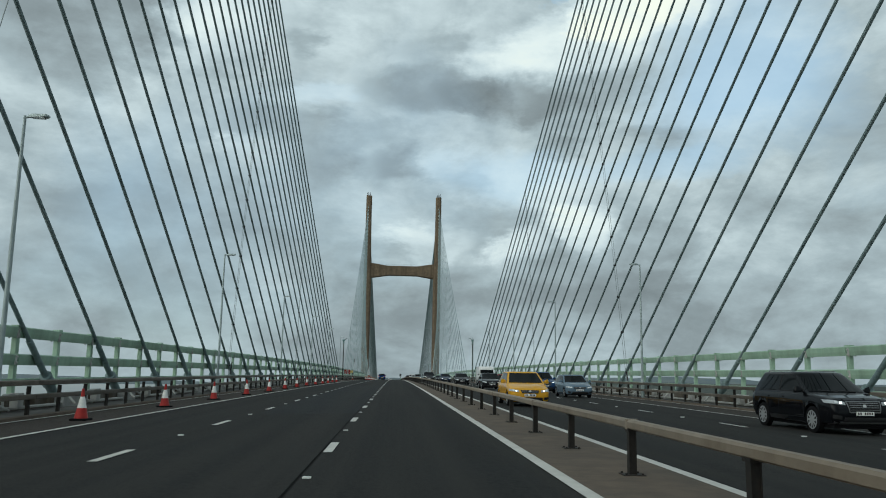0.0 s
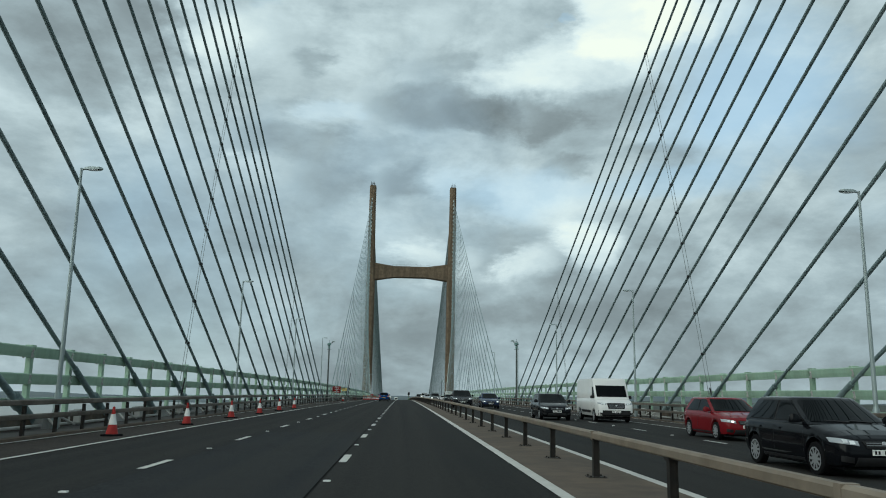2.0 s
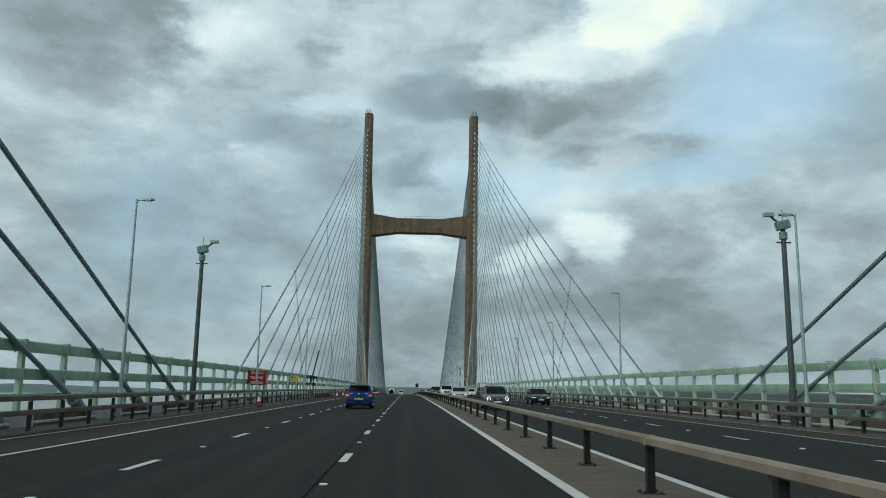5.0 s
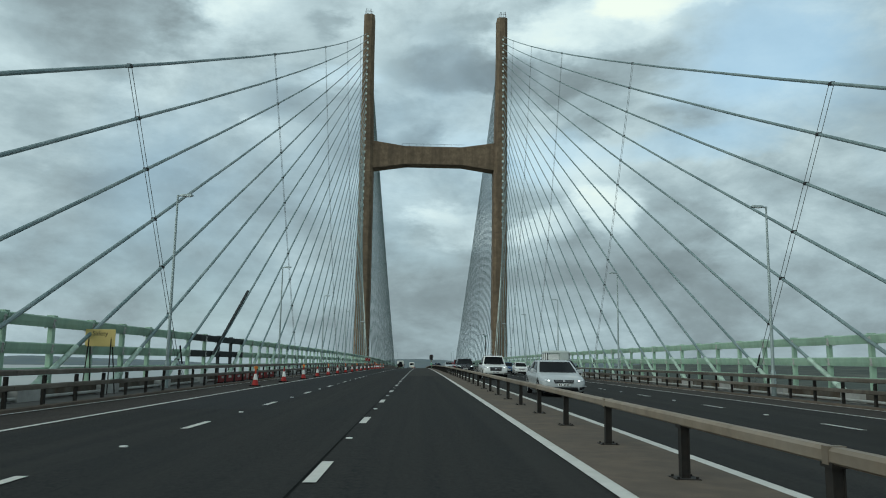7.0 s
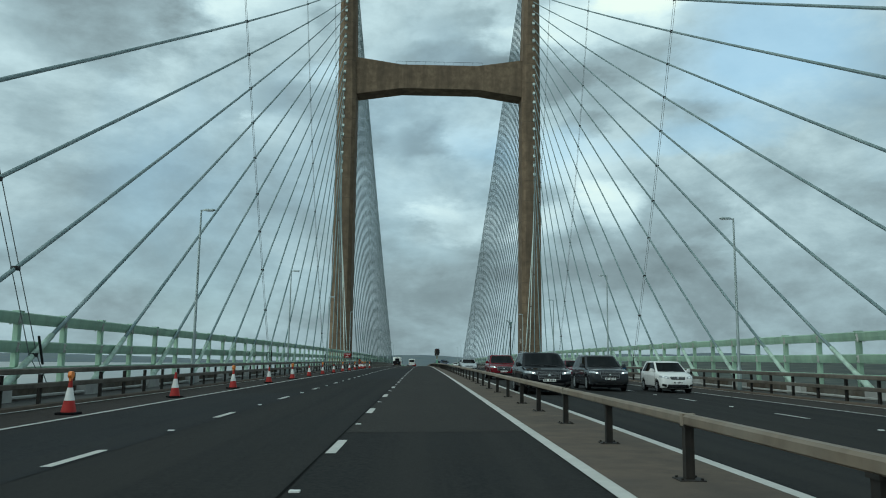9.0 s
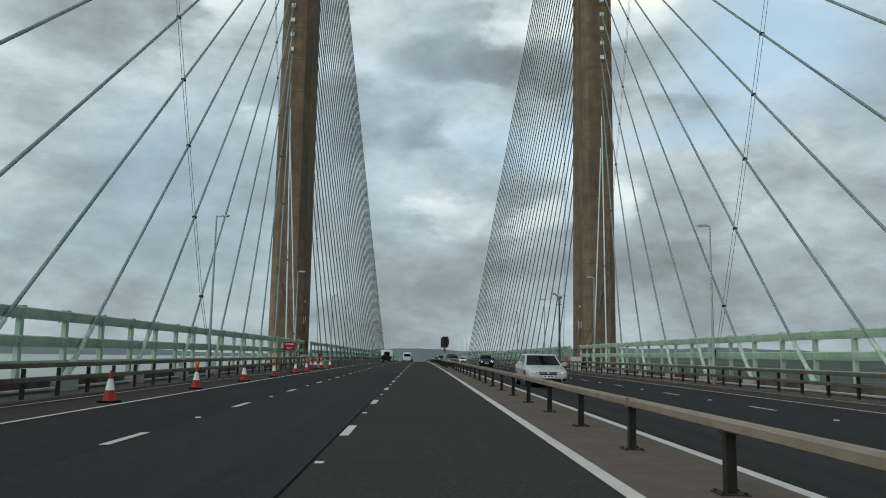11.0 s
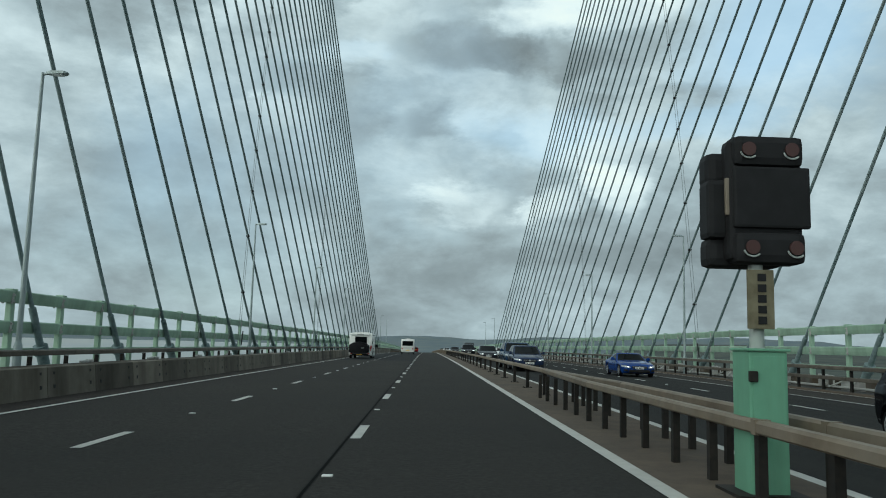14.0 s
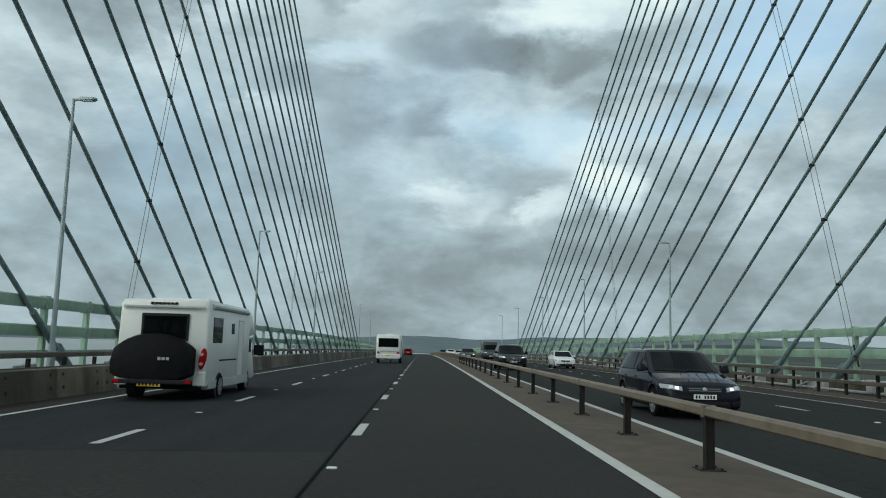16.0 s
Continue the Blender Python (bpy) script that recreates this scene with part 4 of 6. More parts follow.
for k in range(-6, 22):
    y = L0 + LS * k + (2.6 if k >= 14 else 0.0)
    if k == 13:
        y += 1.5
    lamp_column(-15.87, y, 1)
    lamp_column(15.95, y - 0.2, -1)


def camera_mast(x, y, high, way):
    ob = thing("camera_mast", "thick dark grey steel mast carrying a traffic camera", "mast", at_deck(x, y))
    part("pole", tube(bmesh.new(), [(0, 0, -0.2), (0, 0, 1.6), (0, 0, 1.62), (0, 0, high)], [0.19, 0.19, 0.15, 0.12], 10), M["mast"], ob, smooth=True)
    head = boxes(((-0.32, -0.22, high - 0.05), (0.32, 0.22, high + 0.40)), bevel=0.06)
    bmesh.ops.rotate(head, cent=(0, 0, high + 0.15), matrix=Matrix.Rotation(radians(-14), 3, "Y"), verts=head.verts)
    part("head", head, M["masthead"], ob, "blue-green equipment box")
    part("collar", tube(bmesh.new(), [(0, 0, high - 0.55), (0, 0, high - 0.2)], 0.2, 10), M["masthead"], ob, smooth=True)
    part("step", boxes(((-0.36, -0.06, high - 0.75), (0.36, 0.06, high - 0.69))), M["mast"], ob)
    part("bracket", tube(bmesh.new(), [(0, 0, high + 0.1), (way * 0.62, 0, high + 0.62)], 0.06, 8), M["mast"], ob)
    part("housing", boxes(((way * 0.70 - 0.26, -0.14, high + 0.58), (way * 0.70 + 0.26, 0.14, high + 0.80)), bevel=0.05), M["lamp"], ob)
    part("spike", tube(bmesh.new(), [(0, 0, high + 0.38), (0, 0, high + 0.95)], 0.015, 6), M["post"], ob)
    return ob


camera_mast(16.2, 438.6, 9.3, -1)
camera_mast(-15.9, 200.5, 9.6, 1)
camera_mast(15.9, 189.2, 9.6, -1)


# cones ------------------------------------------------------------------------
def traffic_cone(lamp):
    ob = thing("traffic_cone", "red and white cone with an amber lamp" if lamp else "red and white road cone on a black base", "traffic cone", group="cones along the hard shoulder")
    part("base", boxes(((-0.26, -0.26, 0.0), (0.26, 0.26, 0.07)), bevel=0.03), M["rubber"], ob)

    def ring(z, r):
        return [(r * math.cos(a), r * math.sin(a), z) for a in (2 * math.pi * i / 16 for i in range(16))]
    part("body", ring_loft(bmesh.new(), [ring(0.07, 0.20), ring(0.38, 0.135)]), M["cone"], ob, smooth=True)
    part("sleeve", ring_loft(bmesh.new(), [ring(0.38, 0.138), ring(0.72, 0.068)]), M["white"], ob, smooth=True)
    part("tip", ring_loft(bmesh.new(), [ring(0.72, 0.064), ring(0.95, 0.04), ring(0.97, 0.02)]), M["cone"], ob, smooth=True)
    if lamp:
        part("lamp", tube(bmesh.new(), [(0, -0.05, 1.06), (0, 0.05, 1.06)], 0.10, 12), M["amber"], ob, "amber flashing lamp")
        part("lamp_case", boxes(((-0.06, -0.03, 0.9), (0.06, 0.03, 1.0))), M["amber"], ob)
    return ob


plain, lamped = traffic_cone(False), traffic_cone(True)
cone_at = [(-12.4, 24.4 + 9.0 * k, False) for k in range(0, 13)] + [(-12.1, 257.1 + 9.1 * k, k % 4 in (0, 2)) for k in range(0, 16)]
cone_at += [(-13.9, 211.5, False)]
cone_at += [(-14.0, 415.1, True), (-13.5, 415.0, False), (-13.5, 416.1, True), (-12.85, 415.6, True), (-13.75, 416.8, False), (-12.2, 416.9, True), (-12.05, 398.2, True)]
first_used = {False: False, True: False}
for i, (x, y, lam) in enumerate(cone_at):
    src = lamped if lam else plain
    m = on_road(x + 0.06 * math.sin(i * 5.1), y, 37 * i % 90)
    if not first_used[lam]:
        src.matrix_basis = m
        first_used[lam] = True
    else:
        copy_thing(src, m)


# concrete barrier ---------------------------------------------------------------
def barrier_block(y, length, tapered):
    ob = thing("concrete_barrier", "stained precast concrete road barrier block", "road barrier", on_road(-13.05, y), group="concrete barrier blocks")
    h = length / 2 - 0.02
    lo = [(-0.24, 0.0), (0.24, 0.0), (0.22, 0.10), (0.15, 0.78), (0.12, 0.80), (-0.12, 0.80), (-0.15, 0.78), (-0.22, 0.10)]
    rings = []
    for yy, f, dx in ((-h, 0.12 if tapered else 1.0, -0.55 if tapered else 0.0), (-h * 0.2, 0.62 if tapered else 1.0, -0.2 if tapered else 0.0), (h, 1.0, 0.0)):
        rings.append([(x + dx, yy, z * f if z > 0.1 else z * min(1.0, f + 0.3)) for x, z in lo])
    part("block", ring_loft(bmesh.new(), rings), M["newblock" if y < 424 else "block"], ob)
    if not tapered:
        for yy in (-h + 0.35, h - 0.35):
            for z in (0.28, 0.62):
                part("bolt_hole", boxes(((0.165 - (z - 0.28) * 0.12, yy - 0.05, z - 0.05), (0.21 - (z - 0.28) * 0.12, yy + 0.05, z + 0.05))), M["black"], ob)
    return ob


barrier_block(417.2, 3.0, True)
for k in range(0, 74):
    barrier_block(420.2 + 3.0 * k, 3.0, False)


# signs ---------------------------------------------------------------------------
def lettering(text, size, mat, parent, m):
    cu = bpy.data.curves.new("lettering", "FONT")
    cu.body, cu.size, cu.align_x, cu.align_y, cu.extrude = text, size, "CENTER", "CENTER", 0.003
    tmp = bpy.data.objects.new("lettering", cu)
    me = bpy.data.meshes.new_from_object(tmp)
    bpy.data.objects.remove(tmp)
    me.materials.clear()
    me.materials.append(mat)
    ob = new("lettering", me)
    ob.parent = parent
    ob.matrix_basis = m
    return ob


def works_sign(x, y, w, h, z0, sheet, text_mat, rows, label, size):
    ob = thing("works_sign", label, "road sign", at_deck(x, y))
    part("panel", boxes(((-w / 2, -0.02, z0), (w / 2, 0.02, z0 + h)), bevel=0.012), sheet, ob)
    for sx in (-1, 1):
        part("leg", tube(bmesh.new(), [(sx * w * 0.36, 0.03, z0 + h * 0.9), (sx * w * 0.42, -0.25, -0.2)], 0.025, 6), M["post"], ob)
        part("back_leg", tube(bmesh.new(), [(sx * w * 0.36, 0.03, z0 + h * 0.9), (sx * w * 0.42, 0.6, -0.2)], 0.025, 6), M["post"], ob)
    n = len(rows)
    for i, r in enumerate(rows):
        lettering(r, size, text_mat, ob, pose(0, -0.026, z0 + h * (n - i - 0.5) / n, 90))
    return ob


works_sign(-16.0, 221.3, 1.65, 1.25, 1.40, M["signred"], M["signwhite"], ("WORKS", "TRAFFIC", "MERGING"), "red works traffic sign with white lettering behind the rail", 0.30)
works_sign(-16.0, 413.7, 1.25, 0.85, 1.65, M["signred"], M["signwhite"], ("WORKS", "EXIT"), "red works exit sign with white lettering on a frame", 0.26)
works_sign(-16.2, 245.0, 1.25, 0.72, 1.85, M["signyellow"], M["black"], ("Safety", ""), "small yellow safety notice on a frame", 0.27)


# lane signal on the reserve --------------------------------------------------------
sig = thing("lane_signal", "black lane signal head over a green steel cabinet", "traffic signal", on_road(0.51, 433.0))
part("cabinet", boxes(((-0.20, -0.22, 0.0), (0.20, 0.22, 1.47)), bevel=0.02), M["box_green"], sig, "green steel cabinet")
part("cabinet_lid", boxes(((-0.225, -0.245, 1.472), (0.225, 0.245, 1.50)), bevel=0.01), M["box_green"], sig)
part("foot_plate", boxes(((-0.36, -0.34, 0.012), (0.36, 0.34, 0.045))), M["post"], sig)
part("cabinet_door", boxes(((-0.165, -0.228, 0.62), (0.175, -0.215, 1.42)), bevel=0.006), M["box_green"], sig)
part("lock_box", boxes(((-0.21, -0.26, 1.16), (-0.12, -0.215, 1.27)), bevel=0.01), M["post"], sig)
pole = part("pole", tube(bmesh.new(), [(-0.02, 0, 1.49), (-0.02, 0, 2.45)], 0.075, 10), M["greybox"], sig, smooth=True)
plate = part("number_panel", boxes(((-0.16, -0.13, 1.70), (0.12, -0.10, 2.32)), bevel=0.006), M["dirty"], sig, "dirty ochre panel with dark bars")
for i in range(5):
    part("bar", boxes(((-0.055, -0.138, 1.75 + 0.112 * i), (0.035, -0.132, 1.83 + 0.112 * i))), M["black"], plate)
head = part("head", boxes(((-0.34, -0.12, 2.42), (0.46, 0.12, 3.72)), bevel=0.07), M["black"], sig, "black signal head seen from behind")
part("centre_panel", boxes(((-0.30, -0.17, 2.76), (0.52, -0.10, 3.42)), bevel=0.03), M["black"], head)
part("side_hood", boxes(((-0.52, -0.02, 2.66), (-0.26, 0.30, 3.30)), bevel=0.06), M["black"], head)
part("hinge", boxes(((-0.36, -0.10, 2.9), (-0.31, -0.05, 3.3)), bevel=0.01), M["galv"], head)
for z in (2.38, 3.42):
    part("lamp_hood", boxes(((-0.30, -0.19, z), (0.46, 0.14, z + 0.34)), bevel=0.09), M["black"], head)
    part("rear_hood", boxes(((-0.50, 0.05, z - 0.02 - (0.16 if z > 3 else 0.0)), (0.32, 0.38, z + 0.30 - (0.10 if z > 3 else 0.0))), bevel=0.09), M["black"], head)
for cx, cz in ((-0.14, 3.60), (0.32, 3.60), (-0.12, 2.55), (0.34, 2.55)):
    part("lamp_back", tube(bmesh.new(), [(cx, -0.205, cz), (cx, -0.18, cz)], 0.075, 16), M["flasher"], head, "dull amber flasher")
    part("lamp_rim", tube(bmesh.new(), [(cx + 0.1 * math.cos(a), -0.2, cz + 0.1 * math.sin(a)) for a in (radians(200 + 14 * k) for k in range(9))], 0.01, 5), M["greybox"], head)

# cabinets and boxes at the pylons
for side, mat, top, places in ((-1, "greybox", 1.25, (425.4, 426.6)), (1, "cabinet", 1.46, (426.3, 427.6, 428.9))):
    for yy in places:
        cab = thing("service_cabinet", "pale steel service cabinet beside the pylon", "cabinet", at_deck(side * 16.25, yy, 0.0), group="cabinets at the pylon")
        part("body", boxes(((-0.3, -0.58, -0.2), (0.3, 0.58, top)), bevel=0.02), M[mat], cab)
        part("lid", boxes(((-0.34, -0.62, top + 0.003), (0.34, 0.62, top + 0.05)), bevel=0.015), M[mat], cab)
        for dy in (-0.29, 0.29):
            part("door", boxes(((-side * 0.31 - 0.012, dy - 0.26, 0.0), (-side * 0.31 + 0.012, dy + 0.26, top - 0.1)), bevel=0.006), M[mat], cab)
        part("handle", boxes(((-side * 0.335 - 0.012, -0.06, 0.65), (-side * 0.335 + 0.012, -0.03, 0.82))), M["post"], cab)
for x, y in ((16.5, 433.6), (16.5, 432.6), (16.4, 430.4), (-16.3, 432.9), (-16.3, 434.0)):
    hoop = thing("guard_hoop", "short weathered tubular guard hoop on the walkway", "guard hoop", at_deck(x, y, 0.0), group="guard hoops at the pylon")
    part("bar", tube(bmesh.new(), [(0, -0.36, -0.15), (0, -0.36, 0.98), (0, -0.28, 1.06), (0, 0.28, 1.06), (0, 0.36, 0.98), (0, 0.36, -0.15)], 0.035, 8), M["galv"], hoop, smooth=True)
    part("cross_bar", tube(bmesh.new(), [(0, -0.36, 0.55), (0, 0.36, 0.55)], 0.025, 8), M["galv"], hoop, smooth=True)
for x, y in ((16.4, 434.9), (-15.3, 433.2)):
    bx = thing("life_ring_box", "orange rescue box on a short post", "rescue box", at_deck(x, y, 0.0))
    part("box", boxes(((-0.2, -0.12, 1.0), (0.2, 0.12, 1.5)), bevel=0.04), M["orange"], bx)
    part("post", boxes(((-0.05, -0.05, -0.2), (0.05, 0.05, 0.95))), M["post"], bx)


# vehicles --------------------------------------------------------------------------
def rrect(x, y0, y1, z, r, n=3):
    """A rounded rectangle in plan, half width x, from y0 to y1."""
    pts = []
    for cx, cy, a0 in ((x - r, y1 - r, 0), (-x + r, y1 - r, 90), (-x + r, y0 + r, 180), (x - r, y0 + r, 270)):
        for i in range(n + 1):
            a = radians(a0 + 90 * i / n)
            pts.append((cx + r * math.cos(a), cy + r * math.sin(a), z))
    return pts


def wheel(parent, x, y, r, width, out):
    """A tyre with an alloy rim; out is the side that faces outwards."""
    prof = [(-width / 2, r * 0.66), (-width / 2, r * 0.92), (-width * 0.38, r), (width * 0.38, r), (width / 2, r * 0.92), (width / 2, r * 0.66)]
    n = 24
    rings = [[(px, pr * math.cos(2 * math.pi * i / n), pr * math.sin(2 * math.pi * i / n)) for px, pr in prof] for i in range(n)]
    bm = bmesh.new()
    ring_loft(bm, rings + [rings[0]], close=False, caps=False)
    bmesh.ops.remove_doubles(bm, verts=bm.verts, dist=0.0005)
    ty = part("wheel", bm, M["rubber"], parent, smooth=True)
    ty.matrix_basis = pose(x, y, r)
    rim = bmesh.new()
    tube(rim, [(out * width * 0.42, 0, 0), (out * width * 0.53, 0, 0)], r * 0.15, 12)
    for k in range(10):
        a = 2 * math.pi * k / 10
        ca, sa = math.cos(a), math.sin(a)
        q = [(out * width * 0.52, 0.1 * r * ca - w * sa, 0.1 * r * sa + w * ca) for w in (-0.03 * r / 0.3, 0.03 * r / 0.3)]
        p = [(out * width * 0.49, 0.66 * r * ca - w * sa, 0.66 * r * sa + w * ca) for w in (0.021 * r / 0.3, -0.021 * r / 0.3)]
        rim.faces.new([rim.verts.new(v) for v in q + p])
    ring = [[(out * width * 0.505, f * r * math.cos(2 * math.pi * i / n), f * r * math.sin(2 * math.pi * i / n)) for f in (0.61, 0.70)] for i in range(n)]
    ring_loft(rim, ring + [ring[0]], close=False, caps=False)
    part("rim", rim, M["rim"], ty)
    disc = tube(bmesh.new(), [(-width * 0.1, 0, 0), (out * width * 0.40, 0, 0)], r * 0.66, 20)
    part("hub", disc, M["black"], ty)
    return ty


# shares of the length for each style: body stations (place, low, high, width) and cabin (rear low, rear top, front top, front low)
STYLE = {
    "hatch": dict(L=4.15, W=1.78, H=1.48, belt=0.98, wr=0.315, rear_pillar=.34, body=((0, .46, .74, .80), (.012, .34, .93, .89), (.045, .27, .98, .95), (.10, .2, 1.0, .99), (.3, .18, 1.0, 1), (.5, .18, .985, 1), (.70, .18, .96, .995), (.77, .18, .935, .99), (.88, .19, .84, .97), (.945, .2, .765, .94), (.975, .22, .70, .90), (.99, .26, .63, .84), (1, .34, .56, .74)),
                  glass=(.03, .13, .55, .775)),
    "city": dict(L=3.62, W=1.62, H=1.48, belt=0.97, wr=0.29, rear_pillar=.30, body=((0, .46, .76, .82), (.012, .34, .93, .9), (.045, .27, .99, .96), (.12, .2, 1.0, 1), (.5, .18, .98, 1), (.70, .18, .965, .995), (.79, .18, .95, .99), (.88, .19, .90, .965), (.945, .2, .83, .93), (.975, .22, .75, .88), (.99, .26, .66, .82), (1, .34, .56, .72)),
                 glass=(.03, .12, .57, .80)),
    "compact": dict(L=3.89, W=1.70, H=1.53, belt=1.06, wr=0.305, rear_pillar=.40, body=((0, .44, .74, .80), (.010, .34, .94, .885), (.035, .27, 1.04, .945), (.10, .20, 1.075, .99), (.22, .18, 1.07, 1), (.4, .18, 1.045, .99), (.60, .18, 1.01, .98), (.72, .18, .98, .985), (.78, .18, .94, .985), (.93, .2, .78, .94), (.985, .26, .66, .86), (1, .38, .58, .74)),
                    glass=(.035, .095, .54, .745)),
    "saloon": dict(L=4.78, W=1.86, H=1.46, belt=0.95, wr=0.33, rear_pillar=.42, body=((0, .48, .74, .84), (.012, .34, .94, .93), (.05, .22, 1.01, .97), (.14, .18, 1.0, 1), (.5, .18, .965, 1), (.70, .18, .94, 1), (.76, .18, .92, .99), (.88, .19, .82, .97), (.945, .2, .75, .945), (.975, .22, .69, .91), (.99, .26, .62, .85), (1, .34, .55, .75)),
                   glass=(.10, .25, .55, .755)),
    "suv": dict(L=4.68, W=1.92, H=1.68, belt=1.10, wr=0.365, rear_pillar=.40, body=((0, .52, .86, .86), (.012, .40, 1.06, .94), (.06, .28, 1.11, .99), (.5, .25, 1.11, 1), (.70, .25, 1.09, 1), (.77, .25, 1.07, .99), (.88, .26, 1.01, .975), (.945, .28, .955, .95), (.975, .3, .89, .92), (.99, .33, .80, .87), (1, .42, .68, .78)),
                glass=(.025, .11, .56, .775)),
    "sports": dict(L=4.40, W=1.90, H=1.30, belt=0.88, wr=0.335, rear_pillar=.42, body=((0, .45, .70, .86), (.02, .28, .87, .95), (.1, .16, .91, 1), (.5, .14, .88, 1), (.64, .15, .87, 1), (.70, .16, .85, .99), (.88, .17, .74, .97), (.945, .18, .66, .94), (.985, .22, .56, .87), (1, .3, .5, .76)),
                   glass=(.16, .34, .50, .66)),
    "van": dict(L=5.6, W=2.05, H=2.45, belt=1.32, wr=0.34, rear_pillar=3.6, body=((0, .5, 1.3, .95), (.01, .38, 1.34, .98), (.3, .3, 1.35, 1), (.7, .3, 1.35, 1), (.82, .3, 1.33, 1), (.90, .3, 1.22, .985), (.95, .31, 1.10, .96), (.98, .34, .96, .92), (1, .42, .80, .82)),
                glass=(.004, .010, .74, .87)),
    "pickup": dict(L=5.3, W=1.90, H=1.82, belt=1.14, wr=0.375, rear_pillar=.16, body=((0, .6, 1.08, .92), (.008, .5, 1.14, .97), (.1, .38, 1.15, 1), (.5, .35, 1.15, 1), (.70, .35, 1.14, 1), (.77, .35, 1.13, .99), (.88, .36, 1.08, .975), (.945, .38, 1.03, .95), (.975, .41, .96, .92), (.99, .45, .87, .87), (1, .55, .75, .78)),
                   glass=(.33, .36, .60, .75)),
}


def surface_patch(name, tree, rows, way, mat, parent, lift=0.006, label="", smooth=True):
    """A thin fitted piece: the points of rows are thrown along way on to the shell and raised a little from it."""
    way = Vector(way)
    top = []
    for row in rows:
        line = []
        for p in row:
            p = Vector(p)
            hit, nor, _, _ = tree.ray_cast(p - way * 3.0, way)
            if hit is None:
                hit, nor, _, _ = tree.find_nearest(p)
            if nor.dot(way) > 0:
                nor = -nor
            line.append((hit, nor))
        top.append(line)
    bm = bmesh.new()
    n, m = len(top), len(top[0])
    up = [[bm.verts.new(h + lift * q) for h, q in line] for line in top]
    dn = [[bm.verts.new(h - 0.012 * q) for h, q in line] for line in top]
    for a in range(n - 1):
        for b in range(m - 1):
            bm.faces.new((up[a][b], up[a][b + 1], up[a + 1][b + 1], up[a + 1][b]))
    edge = [(0, b) for b in range(m)] + [(a, m - 1) for a in range(1, n)] + [(n - 1, b) for b in range(m - 2, -1, -1)] + [(a, 0) for a in range(n - 2, 0, -1)]
    for (a, b), (c, d) in zip(edge, edge[1:] + edge[:1]):
        bm.faces.new((up[a][b], up[c][d], dn[c][d], dn[a][b]))
    for line in dn:
        for v in line:
            if not v.link_faces:
                bm.verts.remove(v)
    return part(name, bm, mat, parent, label, smooth)


def span(a, b, n):
    return [a + (b - a) * i / (n - 1) for i in range(n)]


